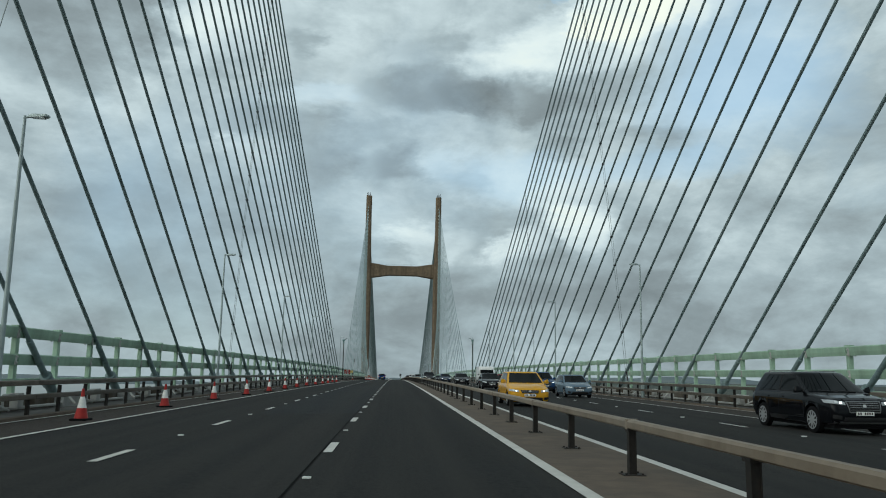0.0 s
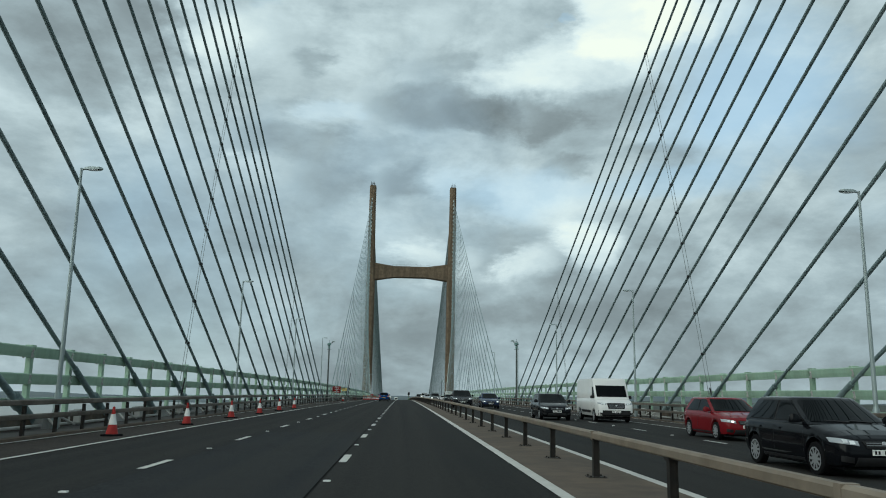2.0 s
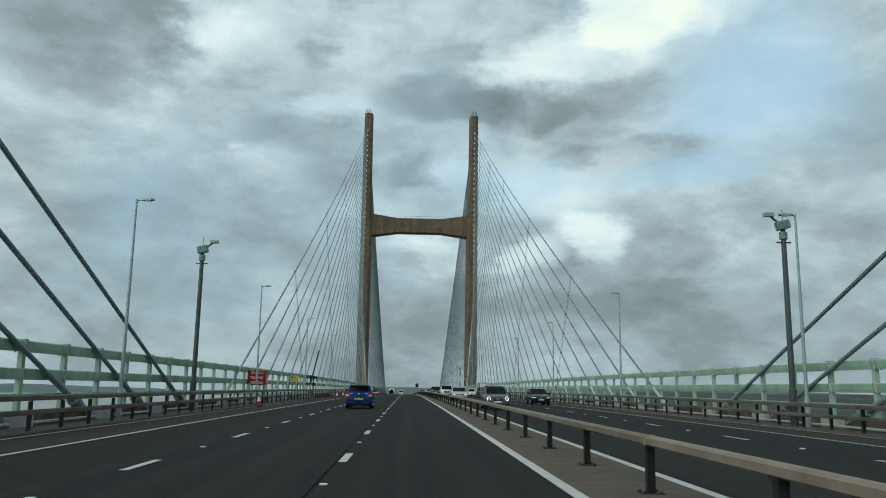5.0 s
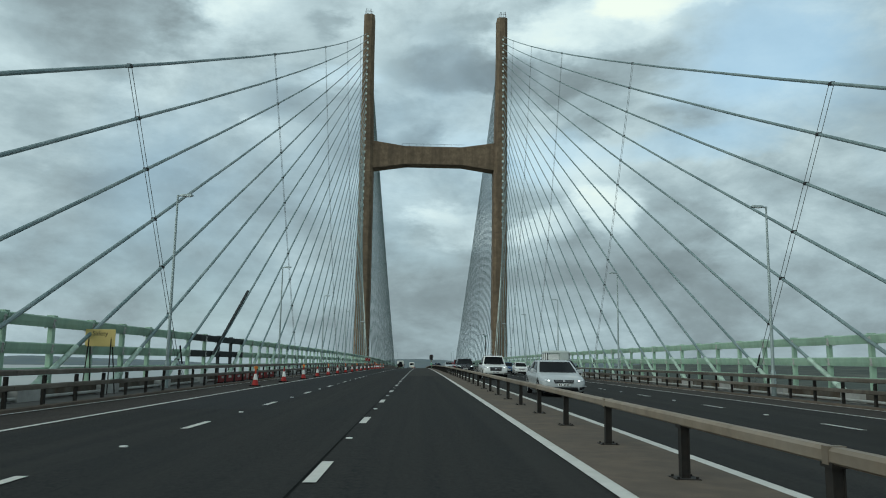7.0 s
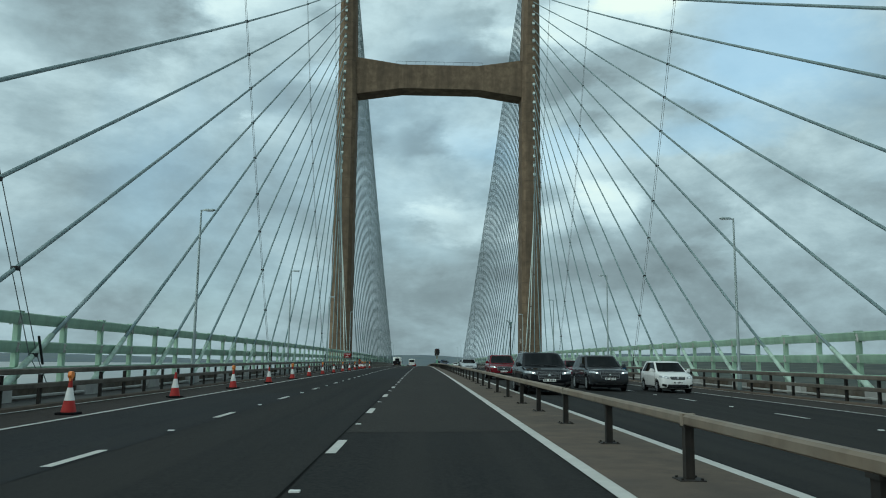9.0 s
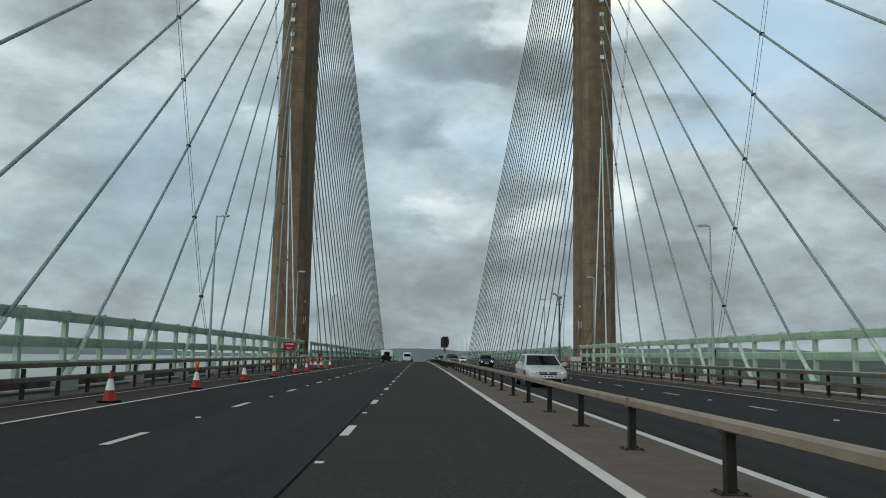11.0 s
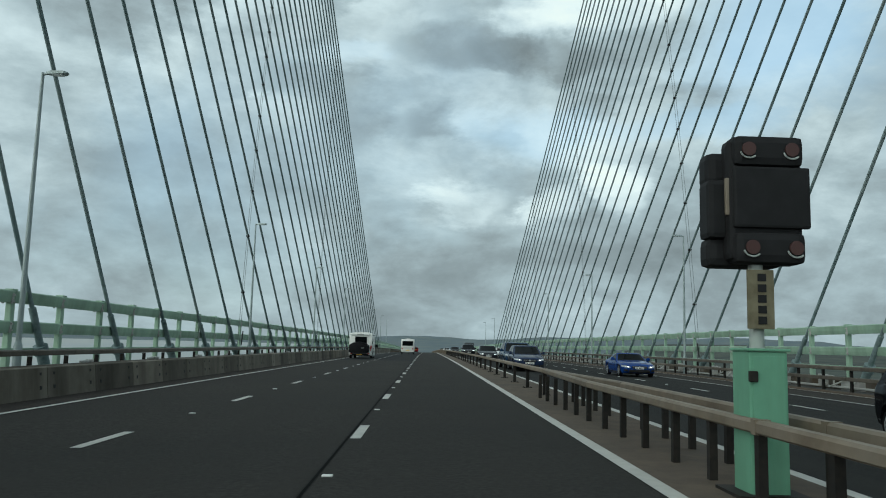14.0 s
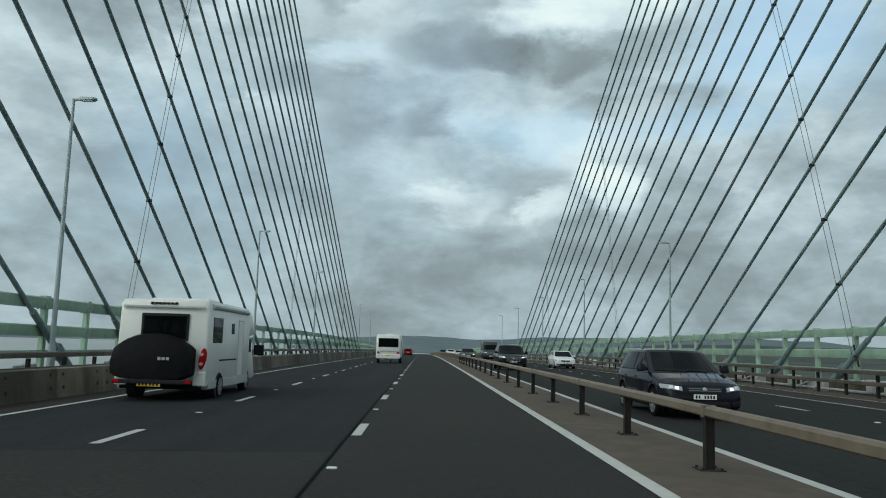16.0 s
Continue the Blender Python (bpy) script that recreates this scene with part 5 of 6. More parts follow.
def car(style, rgb, x, y, rz, label, group, lit=False, dark_roof=False, scale=1.0, tails=True, round_lamps=False):
    """A car whose middle stands at x, y; it points along +y when rz is 0."""
    s = STYLE[style]
    L, W, H, belt = s["L"] * scale, s["W"] * scale, s["H"] * scale, s["belt"] * scale
    k, wr, hw0 = scale, s["wr"] * scale, s["W"] * scale / 2
    name = {"van": "van", "pickup": "pickup_truck"}.get(style, "car")
    ob = thing(name, label, name.replace("_", " "), on_road(x, y, rz), group=group)
    col = paint(rgb)
    wheels_f = (0.175, 0.795)

    def fy(f):
        return -L / 2 + f * L

    # lower body, cut away over the wheels
    tab = np.array(s["body"])
    fs = sorted(set([round(v, 4) for v in np.linspace(0, 1, 64)] + [.93, .94, .955, .965, .97, .98, .985, .995] + [float(v) for v in tab[:, 0]] + [w + d * (wr + 0.055) / L for w in wheels_f for d in (-1, -.98, -.9, -.75, .75, .9, .98, 1)]))
    rings = []
    for f in fs:
        lo, hi, w = (float(np.interp(f, tab[:, 0], tab[:, c])) for c in (1, 2, 3))
        lo, hi, hw = lo * k, hi * k, hw0 * w
        arch = lo
        for wf in wheels_f:
            d = abs(f - wf) * L
            if d < wr + 0.055:
                arch = max(lo, wr + 0.02 + math.sqrt(max(0.0, (wr + 0.055) ** 2 - d * d)))
        arch = min(arch, hi - 0.14)
        dz = hi - lo

        def up(zz, least=0.0):
            return max(zz, arch + least)
        half = [(0, arch), (hw * 0.80, arch), (hw * 0.95, up(lo + 0.04, 0.004)), (hw * 0.99, up(lo + dz * 0.22, 0.012)), (hw, up(lo + dz * 0.42, 0.02)), (hw * 0.992, up(lo + dz * 0.62, 0.03)), (hw * 0.998, up(lo + dz * 0.74, 0.04)),
                (hw * 0.975, hi - 0.07), (hw * 0.935, hi - 0.025), (hw * 0.86, hi), (hw * 0.62, hi + 0.022), (hw * 0.32, hi + 0.034), (0, hi + 0.038)]
        rings.append([(px, fy(f), pz) for px, pz in half] + [(-px, fy(f), pz) for px, pz in half[-2:0:-1]])
    bm = ring_loft(bmesh.new(), rings)
    bmesh.ops.recalc_face_normals(bm, faces=bm.faces)
    skin = BVHTree.FromBMesh(bm)
    part("body", bm, col, ob, smooth=True)
    part("underbody", boxes(((-hw0 * .80, fy(.03), .17 * k), (hw0 * .80, fy(.96), .62 * k)), bevel=0.03), M["rubber"], ob)

    # cabin: bowed front and rear, rounded into the roof
    r0, r1, f1, f0 = s["glass"]
    rw = {"van": 0.93, "compact": 0.75, "sports": 0.70}.get(style, 0.755)
    zb, zt = belt - 0.04, H - 0.045
    bow, bowr = (0.20, 0.10) if style != "van" else (0.16, 0.02)

    def at(t):
        return hw0 * (0.945 + (rw - 0.945) * t), fy(r0 + (r1 - r0) * t ** 1.2), fy(f0 + (f1 - f0) * t ** 0.93), zb + (zt - zb) * t

    def plan(hw, ya, yb, z):
        pts = [(hw * q, yb - bow * abs(q) ** 2.4, z) for q in span(1, -1, 17)]
        pts += [(-hw * (1 + 0.02 * math.sin(math.pi * q)), (yb - bow) + (ya + bowr - yb + bow) * q, z) for q in span(.08, .94, 10)]
        pts += [(-hw * q, ya + bowr * abs(q) ** 3, z) for q in span(1, -1, 13)]
        pts += [(hw * (1 + 0.02 * math.sin(math.pi * q)), (yb - bow) + (ya + bowr - yb + bow) * q, z) for q in span(.94, .08, 10)]
        return pts

    loops = [plan(*at(t)) for t in span(0, 1, 11)]
    hw, ya, yb, z = at(1)
    loops += [plan(hw - a, ya + b, yb - b, z + c) for a, b, c in ((.03, .04, .022), (.09, .11, .036), (.22, .3, .045))]
    bm = ring_loft(bmesh.new(), loops)
    bmesh.ops.recalc_face_normals(bm, faces=bm.faces)
    dome = BVHTree.FromBMesh(bm)
    part("cabin", bm, col, ob, smooth=True)
    if dark_roof:
        part("roof", ring_loft(bmesh.new(), [plan(hw - a, ya + b, yb - b, z + c) for a, b, c in ((-.004, -.004, .004), (.026, .036, .027), (.09, .11, .042), (.22, .3, .051))]), M["black"], ob, "gloss black roof", smooth=True)

    # glass
    top = .93 if style != "van" else .66
    zs = span(.10, top, 9)
    surface_patch("windscreen", dome, [[(at(t)[0] * q, at(t)[2], at(t)[3]) for q in span(-.89, .89, 17)] for t in zs], (0, -1, 0), M["glass"], ob, .012)
    if style != "van" and rz == 0:
        surface_patch("rear_window", dome, [[(at(t)[0] * q, at(t)[1], at(t)[3]) for q in span(-.84, .84, 13)] for t in span(.14, .90, 9)], (0, 1, 0), M["glass"], ob, .012)
    mid = 0.5 * (at(0)[1] + at(0)[2]) - (0.0 if style != "compact" else 0.22)
    if style == "van":
        mid = fy(.70)
    rp = s["rear_pillar"] * k
    for sx in (-1, 1):
        def side(y0, y1, ts):
            return [[(sx * (at(t)[0] + .1), yy, at(t)[3]) for yy in span(y0(t), max(y0(t) + .02, y1(t)), 11)] for t in ts]
        ts = span(.12, .90 if style != "van" else .60, 9)
        back, front = (lambda t: at(t)[1] + rp + .12 * t), (lambda t: at(t)[2] - bow - .06)
        if style == "van":
            back = lambda t: mid
        else:
            surface_patch("window_surround", dome, side(lambda t: back(t) - .03, lambda t: front(t) + .03, span(.09, .93, 9)), (-sx, 0, 0), M["black"], ob, 0.007)
            surface_patch("side_window", dome, side(back, lambda t: mid - .045, ts), (-sx, 0, 0), M["glass"], ob, 0.014)
        surface_patch("side_window", dome, side(lambda t: mid + .045, front, ts), (-sx, 0, 0), M["glass"], ob, 0.014)
        # seams of the doors, handles, sills
        lowz, topz = .30 * k, belt - .09
        for yy in ((mid, mid + (at(0)[2] - mid) * .98 - .18) if style == "van" else (mid, at(0)[2] - .34, at(0)[1] + .62)):
            surface_patch("door_seam", skin, [[(sx * hw0, yy + q, zz) for q in (-.0035, .0035)] for zz in span(lowz, topz, 6)], (-sx, 0, 0), M["black"], ob, 0.002)
        for yy in ((mid + .12,) if style in ("van", "compact") else (mid + .12, mid - .84)):
            if yy > fy(.1):
                surface_patch("door_handle", skin, [[(sx * hw0, yy + q, belt - .16 + zz) for q in (0, .06, .13, .19)] for zz in (-.02, 0, .02)], (-sx, 0, 0), col, ob, 0.028)
        surface_patch("sill", skin, [[(sx * hw0, yy, zz) for yy in span(fy(wheels_f[0]) + wr + .10, fy(wheels_f[1]) - wr - .10, 6)] for zz in (.21 * k, .25 * k, .30 * k if style not in ("suv", "pickup") else .42 * k)], (-sx, 0, 0), M["black"], ob, 0.008)
        # mirror on its foot
        my = at(.1)[2] - bow - .16
        bm = bmesh.new()
        ring_loft(bm, [[(sx * (hw0 * .95 + a), my + b + .5 * q * c, belt + .03 + h * r) for q, r in ((-1, 0), (-.6, .8), (.5, 1), (1, .4), (.8, -.3), (-.5, -.35))] for a, b, c, h in ((-.02, 0, .05, .05), (.06, 0, .10, .12), (.15, -.01, .13, .15), (.21, -.03, .10, .13), (.235, -.04, .05, .08))])
        part("mirror", bm, col if style not in ("van", "compact", "pickup") else M["black"], ob, smooth=True)
        for f in wheels_f:
            wheel(ob, sx * (hw0 - 0.115), fy(f), wr, 0.2, sx)
    # face
    hf = float(np.interp(.95, tab[:, 0], tab[:, 2])) * k
    big = style in ("suv", "pickup", "van")
    g0, g1, gw = (hf - .34, hf - .07, .47) if big else (hf - .20, hf - .075, .44)
    if round_lamps:
        g0, gw = hf - .30, .40

    def face(n, x0, x1, z0, z1, mat, lift=.006, lab="", rise=0.0, taper=0.0, m=11):
        rows = [[(xx, 0, zz + rise * (xx - x0) / (x1 - x0 + 1e-6)) for xx in span(x0 + taper * (1 - r), x1 - taper * (1 - r), m)] for r, zz in zip(span(0, 1, 7), span(z0, z1, 7))]
        return surface_patch(n, skin, rows, (0, -1, 0), mat, ob, lift + .006, lab)
    if big:
        face("grille_surround", -hw0 * gw - .03, hw0 * gw + .03, g0 - .03, g1 + .02, M["alloy_dark"] if lit else M["black"], .008, taper=.06)
    face("grille", -hw0 * gw, hw0 * gw, g0, g1, M["black"], .014, "black grille", taper=.05)
    for q in (span(.2, .85, 4) if big else (.35, .7)):
        face("grille_bar", -hw0 * gw + .05, hw0 * gw - .05, g0 + (g1 - g0) * q - .007, g0 + (g1 - g0) * q + .007, M["alloy_dark"], .022, taper=.012)
    part("badge", tube(bmesh.new(), [(0, fy(1) - .06, (g0 + g1) / 2 + .02), (0, fy(1) - (.0 if not big else -.012), (g0 + g1) / 2 + .02)], 0.05, 14), M["chrome"], ob)
    face("lower_grille", -hw0 * .58, hw0 * .58, .25 * k if not big else .36 * k, (.40 if not big else .48) * k, M["black"], .010, taper=-.05)
    lz = {"sports": hf - .13}.get(style, hf - .12)
    for sx in (-1, 1):
        a, b = hw0 * .53, hw0 * .945
        if round_lamps:
            lx, lz2 = sx * hw0 * .70, hf - .13
            face_y = skin.ray_cast(Vector((lx, L, lz2)), Vector((0, -1, 0)))[0].y + .035
            part("headlight", tube(bmesh.new(), [(lx, face_y - .2, lz2 + .02), (lx, face_y, lz2)], [.125, .115], 20), M["headlamp"], ob, "round clear headlight", smooth=True)
            part("lamp_ring", tube(bmesh.new(), [(lx + .115 * math.cos(q), face_y, lz2 + .115 * math.sin(q)) for q in (2 * math.pi * i / 18 for i in range(19))], 0.009, 6), M["lit"] if lit else M["chrome"], ob, "bright ring round the headlight")
            part("reflector", tube(bmesh.new(), [(lx, face_y - .01, lz2), (lx, face_y + .008, lz2)], 0.055, 14), M["chrome"], ob)
        else:
            lamp = face("headlight", sx * a, sx * b, lz - .045, lz + .045, M["headlamp"], .010, "clear swept headlight", rise=.055)
            surface_patch("reflector", skin, [[(sx * xx, 0, zz) for xx in span(a + .07, a + .17, 4)] for zz in (lz - .02, lz + .01, lz + .04)], (0, -1, 0), M["clear_lens"], lamp, 0.024)
            surface_patch("reflector", skin, [[(sx * xx, 0, zz + .02) for xx in span(a + .20, a + .28, 4)] for zz in (lz - .01, lz + .02, lz + .045)], (0, -1, 0), M["chrome"], lamp, 0.024)
            if lit:
                surface_patch("running_lamp", skin, [[(sx * xx, 0, zz) for xx in span(a + .09, a + .15, 4)] for zz in (lz - .005, lz + .02, lz + .035)], (0, -1, 0), M["lit"], lamp, 0.030, "lit headlamp")
        face("fog_recess", sx * hw0 * .66, sx * hw0 * .88, (.30 if not big else .42) * k, (.40 if not big else .52) * k, M["black"], .008, rise=.03)
        if tails and rz == 0:
            tz = belt - .14
            surface_patch("tail_light", skin, [[(sx * xx, 0, zz) for xx in span(hw0 * .58, hw0 * .93, 5)] for zz in span(tz - .10, tz + .07, 4)], (0, 1, 0), M["red_lens"], ob, 0.012, "red tail light")
    pz = (.44 if not big else .53) * k
    front_y = max(v[1] for v in rings[-1])
    fp = part("front_plate", boxes(((-.26, front_y - .03, pz), (.26, front_y + .022, pz + .11)), bevel=0.004), M["plate_w"], ob)
    part("characters", boxes(*[((-.215 + .066 * i, front_y + .023, pz + .02), (-.175 + .066 * i, front_y + .025, pz + .09)) for i in (0, 1, 2, 3, 5, 6)]), M["black"], fp)
    if rz == 0:
        rz0, ro = (.575 if style == "compact" else .66) * k, fy(-.018) if style == "compact" else fy(0)
        rpl = part("rear_plate", boxes(((-.26, ro - .016, rz0), (.26, ro + .01, rz0 + .11))), M["plate_y"], ob)
        part("characters", boxes(*[((-.215 + .066 * i, ro - .019, rz0 + .02), (-.175 + .066 * i, ro - .017, rz0 + .09)) for i in (0, 1, 2, 3, 5, 6)]), M["black"], rpl)
    # wipers at the foot of the screen, shut line of the bonnet
    for x0, x1 in ((-.5, .02), (.05, .55)):
        surface_patch("wiper", dome, [[(hw0 * (x0 + (x1 - x0) * q), 0, at(.10 + .05 * q)[3] + d) for q in span(0, 1, 5)] for d in (-.008, .008)], (0, -1, 0), M["black"], ob, 0.018)
    if big and style != "van":
        surface_patch("bumper_trim", skin, [[(hw0 * q, 0, zz) for q in span(-.85, .85, 9)] for zz in (.29 * k, .33 * k, .37 * k)], (0, -1, 0), M["alloy_dark"], ob, 0.012)
    if style == "suv":
        for sx in (-1, 1):
            part("roof_rail", tube(bmesh.new(), [(sx * (hw - .07), ya + .25, z + .02), (sx * (hw - .06), ya + .35, z + .07), (sx * (hw - .06), yb - .5, z + .07), (sx * (hw - .07), yb - .38, z + .02)], 0.016, 6), M["alloy_dark"], ob)
    if style == "pickup":
        for sx in (-1, 1):
            part("bed_rail", boxes(((sx * hw0 * .90 - .05, fy(.01), belt + .01), (sx * hw0 * .90 + .05, fy(.33), belt + .06)), bevel=0.02), col, ob)
        part("bed_liner", boxes(((-hw0 * .82, fy(.02), belt + .005), (hw0 * .82, fy(.32), belt + .045))), M["black"], ob)
        part("roof_bar", tube(bmesh.new(), [(-hw + .1, yb - .95, z + .04), (-hw + .12, yb - .95, z + .11), (hw - .12, yb - .95, z + .11), (hw - .1, yb - .95, z + .04)], 0.025, 6), M["alloy_dark"], ob)
    if style == "van":
        surface_patch("bumper", skin, [[(hw0 * q, 0, zz) for q in span(-.93, .93, 11)] for zz in span(.36 * k, .66 * k, 5)], (0, -1, 0), M["black"], ob, 0.02)
        for sx in (-1, 1):
            surface_patch("side_moulding", skin, [[(sx * hw0, yy, zz) for yy in span(fy(.28), fy(.68), 6)] for zz in (.55, .62, .69)], (-sx, 0, 0), M["black"], ob, 0.02)
    return ob, fy, dict(L=L, W=W, H=H, belt=belt)


# the blue hatchback ahead in the middle lane
BLUE = (0.005, 0.033, 0.125)
hatchback, fy, dim = car("compact", BLUE, -6.05, 206.7, 0, "blue metallic three-door hatchback with a roof spoiler", "cars on the near carriageway", tails=False)
hatchback.scale = (1.05, 1.05, 1.05)
sp = bmesh.new()
ring_loft(sp, [[(x, fy(.052 + 0.035 * (abs(x) / 0.61) ** 3), 1.405), (x, fy(.050 + 0.035 * (abs(x) / 0.61) ** 3), 1.47 - 0.03 * (abs(x) / 0.61) ** 2), (x, fy(.10), 1.525 - 0.03 * (abs(x) / 0.61) ** 2), (x, fy(.2), 1.535 - 0.03 * (abs(x) / 0.61) ** 2), (x, fy(.2), 1.47), (x, fy(.11), 1.38)] for x in (-0.61, -0.56, -0.4, -0.15, 0.15, 0.4, 0.56, 0.61)])
part("spoiler", sp, paint(BLUE), hatchback, "blue roof spoiler", smooth=True)
# shade on the spoiler's rear edge, painted as a black band
edge = bmesh.new()
ring_loft(edge, [[(x, fy(.052 + 0.035 * (abs(x) / 0.61) ** 3) - d, z - c * (abs(x) / 0.61) ** 2) for d, z, c in ((.010, 1.395, 0.0), (.016, 1.478, .03), (-.06, 1.502, .03), (-.02, 1.39, 0.0))] for x in span(-.612, .612, 15)])
part("spoiler_edge", edge, M["black"], hatchback, "shaded rear edge of the spoiler, painted black", smooth=True)
part("aerial", tube(bmesh.new(), [(0, fy(.22), 1.53), (0, fy(.17), 1.75)], [0.008, 0.004], 6), M["black"], hatchback)
part("brake_lamp", boxes(((-.13, fy(.0485), 1.43), (.13, fy(.06), 1.45))), M["flasher"], hatchback)
part("wiper", tube(bmesh.new(), [(-0.06, fy(.028), 1.07), (0.0, fy(.026), 1.10), (0.40, fy(.033), 1.12)], 0.013, 6), M["black"], hatchback)
part("tailgate_seam", boxes(((-.60, fy(.001) - .004, .735), (.60, fy(.02), .748))), M["black"], hatchback)
part("rear_bumper", ring_loft(bmesh.new(), [rrect(.79 + d, fy(-.014 - d * .1), fy(.12), z, .2, 5) for z, d in ((.36, -.02), (.40, .015), (.50, .03), (.60, .03), (.675, .022), (.70, -.02))]), paint(BLUE), hatchback, smooth=True)
part("diffuser", boxes(((-.76, fy(-.024), .18), (.76, fy(.04), .385)), bevel=0.05), M["rubber"], hatchback)
part("diffuser_trim", tube(bmesh.new(), [(-.70, fy(-.022), .385), (-.3, fy(-.03), .375), (-.2, fy(-.034), .25), (.2, fy(-.034), .25), (.3, fy(-.03), .375), (.70, fy(-.022), .385)], 0.008, 6), M["galv"], hatchback)
part("badge", tube(bmesh.new(), [(0, fy(.012), .95), (0, fy(.006) - .006, .95)], 0.04, 12), M["chrome"], hatchback)
for x0, x1 in ((.38, .58), (-.58, -.42)):
    part("name_bar", boxes(((x0, fy(.012) - .012, .945), (x1, fy(.03), .972))), M["chrome"], hatchback, "bright bar in place of lettering")
for sx in (-1, 1):
    part("exhaust", tube(bmesh.new(), [(sx * .5, fy(-.03), .27), (sx * .5, fy(.04), .27)], .045, 10), M["black"], hatchback)
    CORNER = ((.40, -.001), (.55, -.001), (.70, .002), (.765, .011), (.812, .035), (.834, .075), (.845, .13))

    def lens(keys, off, depth, n=13):
        """A lamp wrapped round the rear corner; each key gives a height and the stretch of the corner that it covers."""
        loops = []
        for z in span(keys[0][0], keys[-1][0], n):
            s0, s1 = (float(np.interp(z, [q[0] for q in keys], [q[i] for q in keys])) for i in (1, 2))
            outer, inner = [], []
            for w in span(s0, s1, 13):
                i = min(5, int(w))
                x, f = (CORNER[i][a] + (CORNER[i + 1][a] - CORNER[i][a]) * (w - i) for a in (0, 1))
                r = max(0.0, w - 1)
                f += max(0.0, z - 0.76) * 0.11 * max(0.0, 1 - r / 4)
                nx, ny = min(1.0, r / 3.5), max(0.0, 1 - r / 4)
                outer.append((sx * (x + off * nx), fy(f) - off * ny, z))
                inner.append((sx * (x - depth * nx), fy(f) + depth * ny + 0.01, z))
            loops.append(outer + inner[::-1])
        return ring_loft(bmesh.new(), loops)

    lamp = part("tail_light", lens(((.765, .85, 4.2), (.80, .80, 5.0), (.88, 1.6, 5.3), (.97, 2.4, 5.6), (1.05, 3.1, 5.9), (1.09, 3.7, 5.6)), 0.032, 0.07), M["red_lens"], hatchback, "swept red tail light", smooth=True)
    part("reversing_lens", lens(((.805, 1.25, 4.1), (.85, 1.65, 4.5), (.89, 2.1, 4.6)), 0.038, 0.03, 5), M["reversing"], lamp, "clear reversing lamp", smooth=True)
    part("sill_strip", boxes(((min(sx * .82, sx * .862), fy(.27), .235), (max(sx * .82, sx * .862), fy(.70), .26))), M["chrome"], hatchback)
    part("door_seam", boxes(((min(sx * .83, sx * .853), fy(.36), .28), (max(sx * .83, sx * .850), fy(.3615), 1.02))), M["black"], hatchback)
    part("door_handle", boxes(((min(sx * .83, sx * .872), fy(.38), .90), (max(sx * .83, sx * .872), fy(.425), .935)), bevel=0.01), paint(BLUE), hatchback)
    part("front_door_seam", boxes(((min(sx * .82, sx * .846), fy(.685), .28), (max(sx * .82, sx * .843), fy(.6865), .96))), M["black"], hatchback)


# camper and caravan --------------------------------------------------------------------
def shell(L, W, z0, z1, r, slope=0.0):
    """A rounded box body with a raked front."""
    rings = []
    for z, inset in ((z0, 0.05), (z0 + 0.08, 0.0), (z0 + (z1 - z0) * 0.5, 0.0), (z1 - 0.14, 0.012), (z1 - 0.03, 0.06), (z1, 0.18)):
        t = (z - z0) / (z1 - z0)
        rings.append(rrect(W / 2 - inset, -L / 2 + inset + 0.05 * t, L / 2 - inset - slope * t, z, r))
    return ring_loft(bmesh.new(), rings)


camper = thing("motorhome", "white coachbuilt motorhome with a black bike cover on its back", "motorhome", on_road(-9.95, 511.5))
CL, CW = 6.4, 2.26
part("body", shell(4.9, CW, 0.42, 2.90, 0.10), M["cream"], camper, smooth=True).matrix_basis = pose(0, -0.75, 0)
part("cab", shell(2.3, 2.0, 0.4, 2.0, 0.3, 0.7), M["cream"], camper, smooth=True).matrix_basis = pose(0, 2.35, 0)
part("luton", shell(1.6, 2.2, 1.95, 2.78, 0.3, 0.35), M["cream"], camper, smooth=True).matrix_basis = pose(0, 1.9, 0)
RB = -0.75 - 2.45
part("skirt", boxes(((-CW / 2 - 0.006, RB + 0.26, 0.32), (CW / 2 + 0.006, 1.6, 0.60)), bevel=0.03), M["greybox"], camper)
# added black box: the shadow beneath the bike cover as a solid
part("rear_valance", boxes(((-0.98, RB - 0.035, 0.33), (0.98, RB + 0.2, 0.56)), bevel=0.02), M["rubber"], camper)
win = part("rear_window", boxes(((-0.50, RB - 0.012, 1.76), (0.58, RB + 0.03, 2.42)), bevel=0.02), M["glass"], camper)
part("window_frame", boxes(((-0.55, RB - 0.006, 1.70), (0.63, RB + 0.02, 2.48)), bevel=0.02), M["black"], win)
part("cornice", boxes(((-1.02, RB - 0.03, 2.63), (1.02, RB + 0.03, 2.70)), bevel=0.02), M["greybox"], camper)
for i in range(7):
    part("bar", boxes(((-0.36 + 0.1 * i, RB + 0.01, 2.74), (-0.29 + 0.1 * i, RB + 0.10, 2.80))), M["post"], camper)
cov = bmesh.new()
rings = []
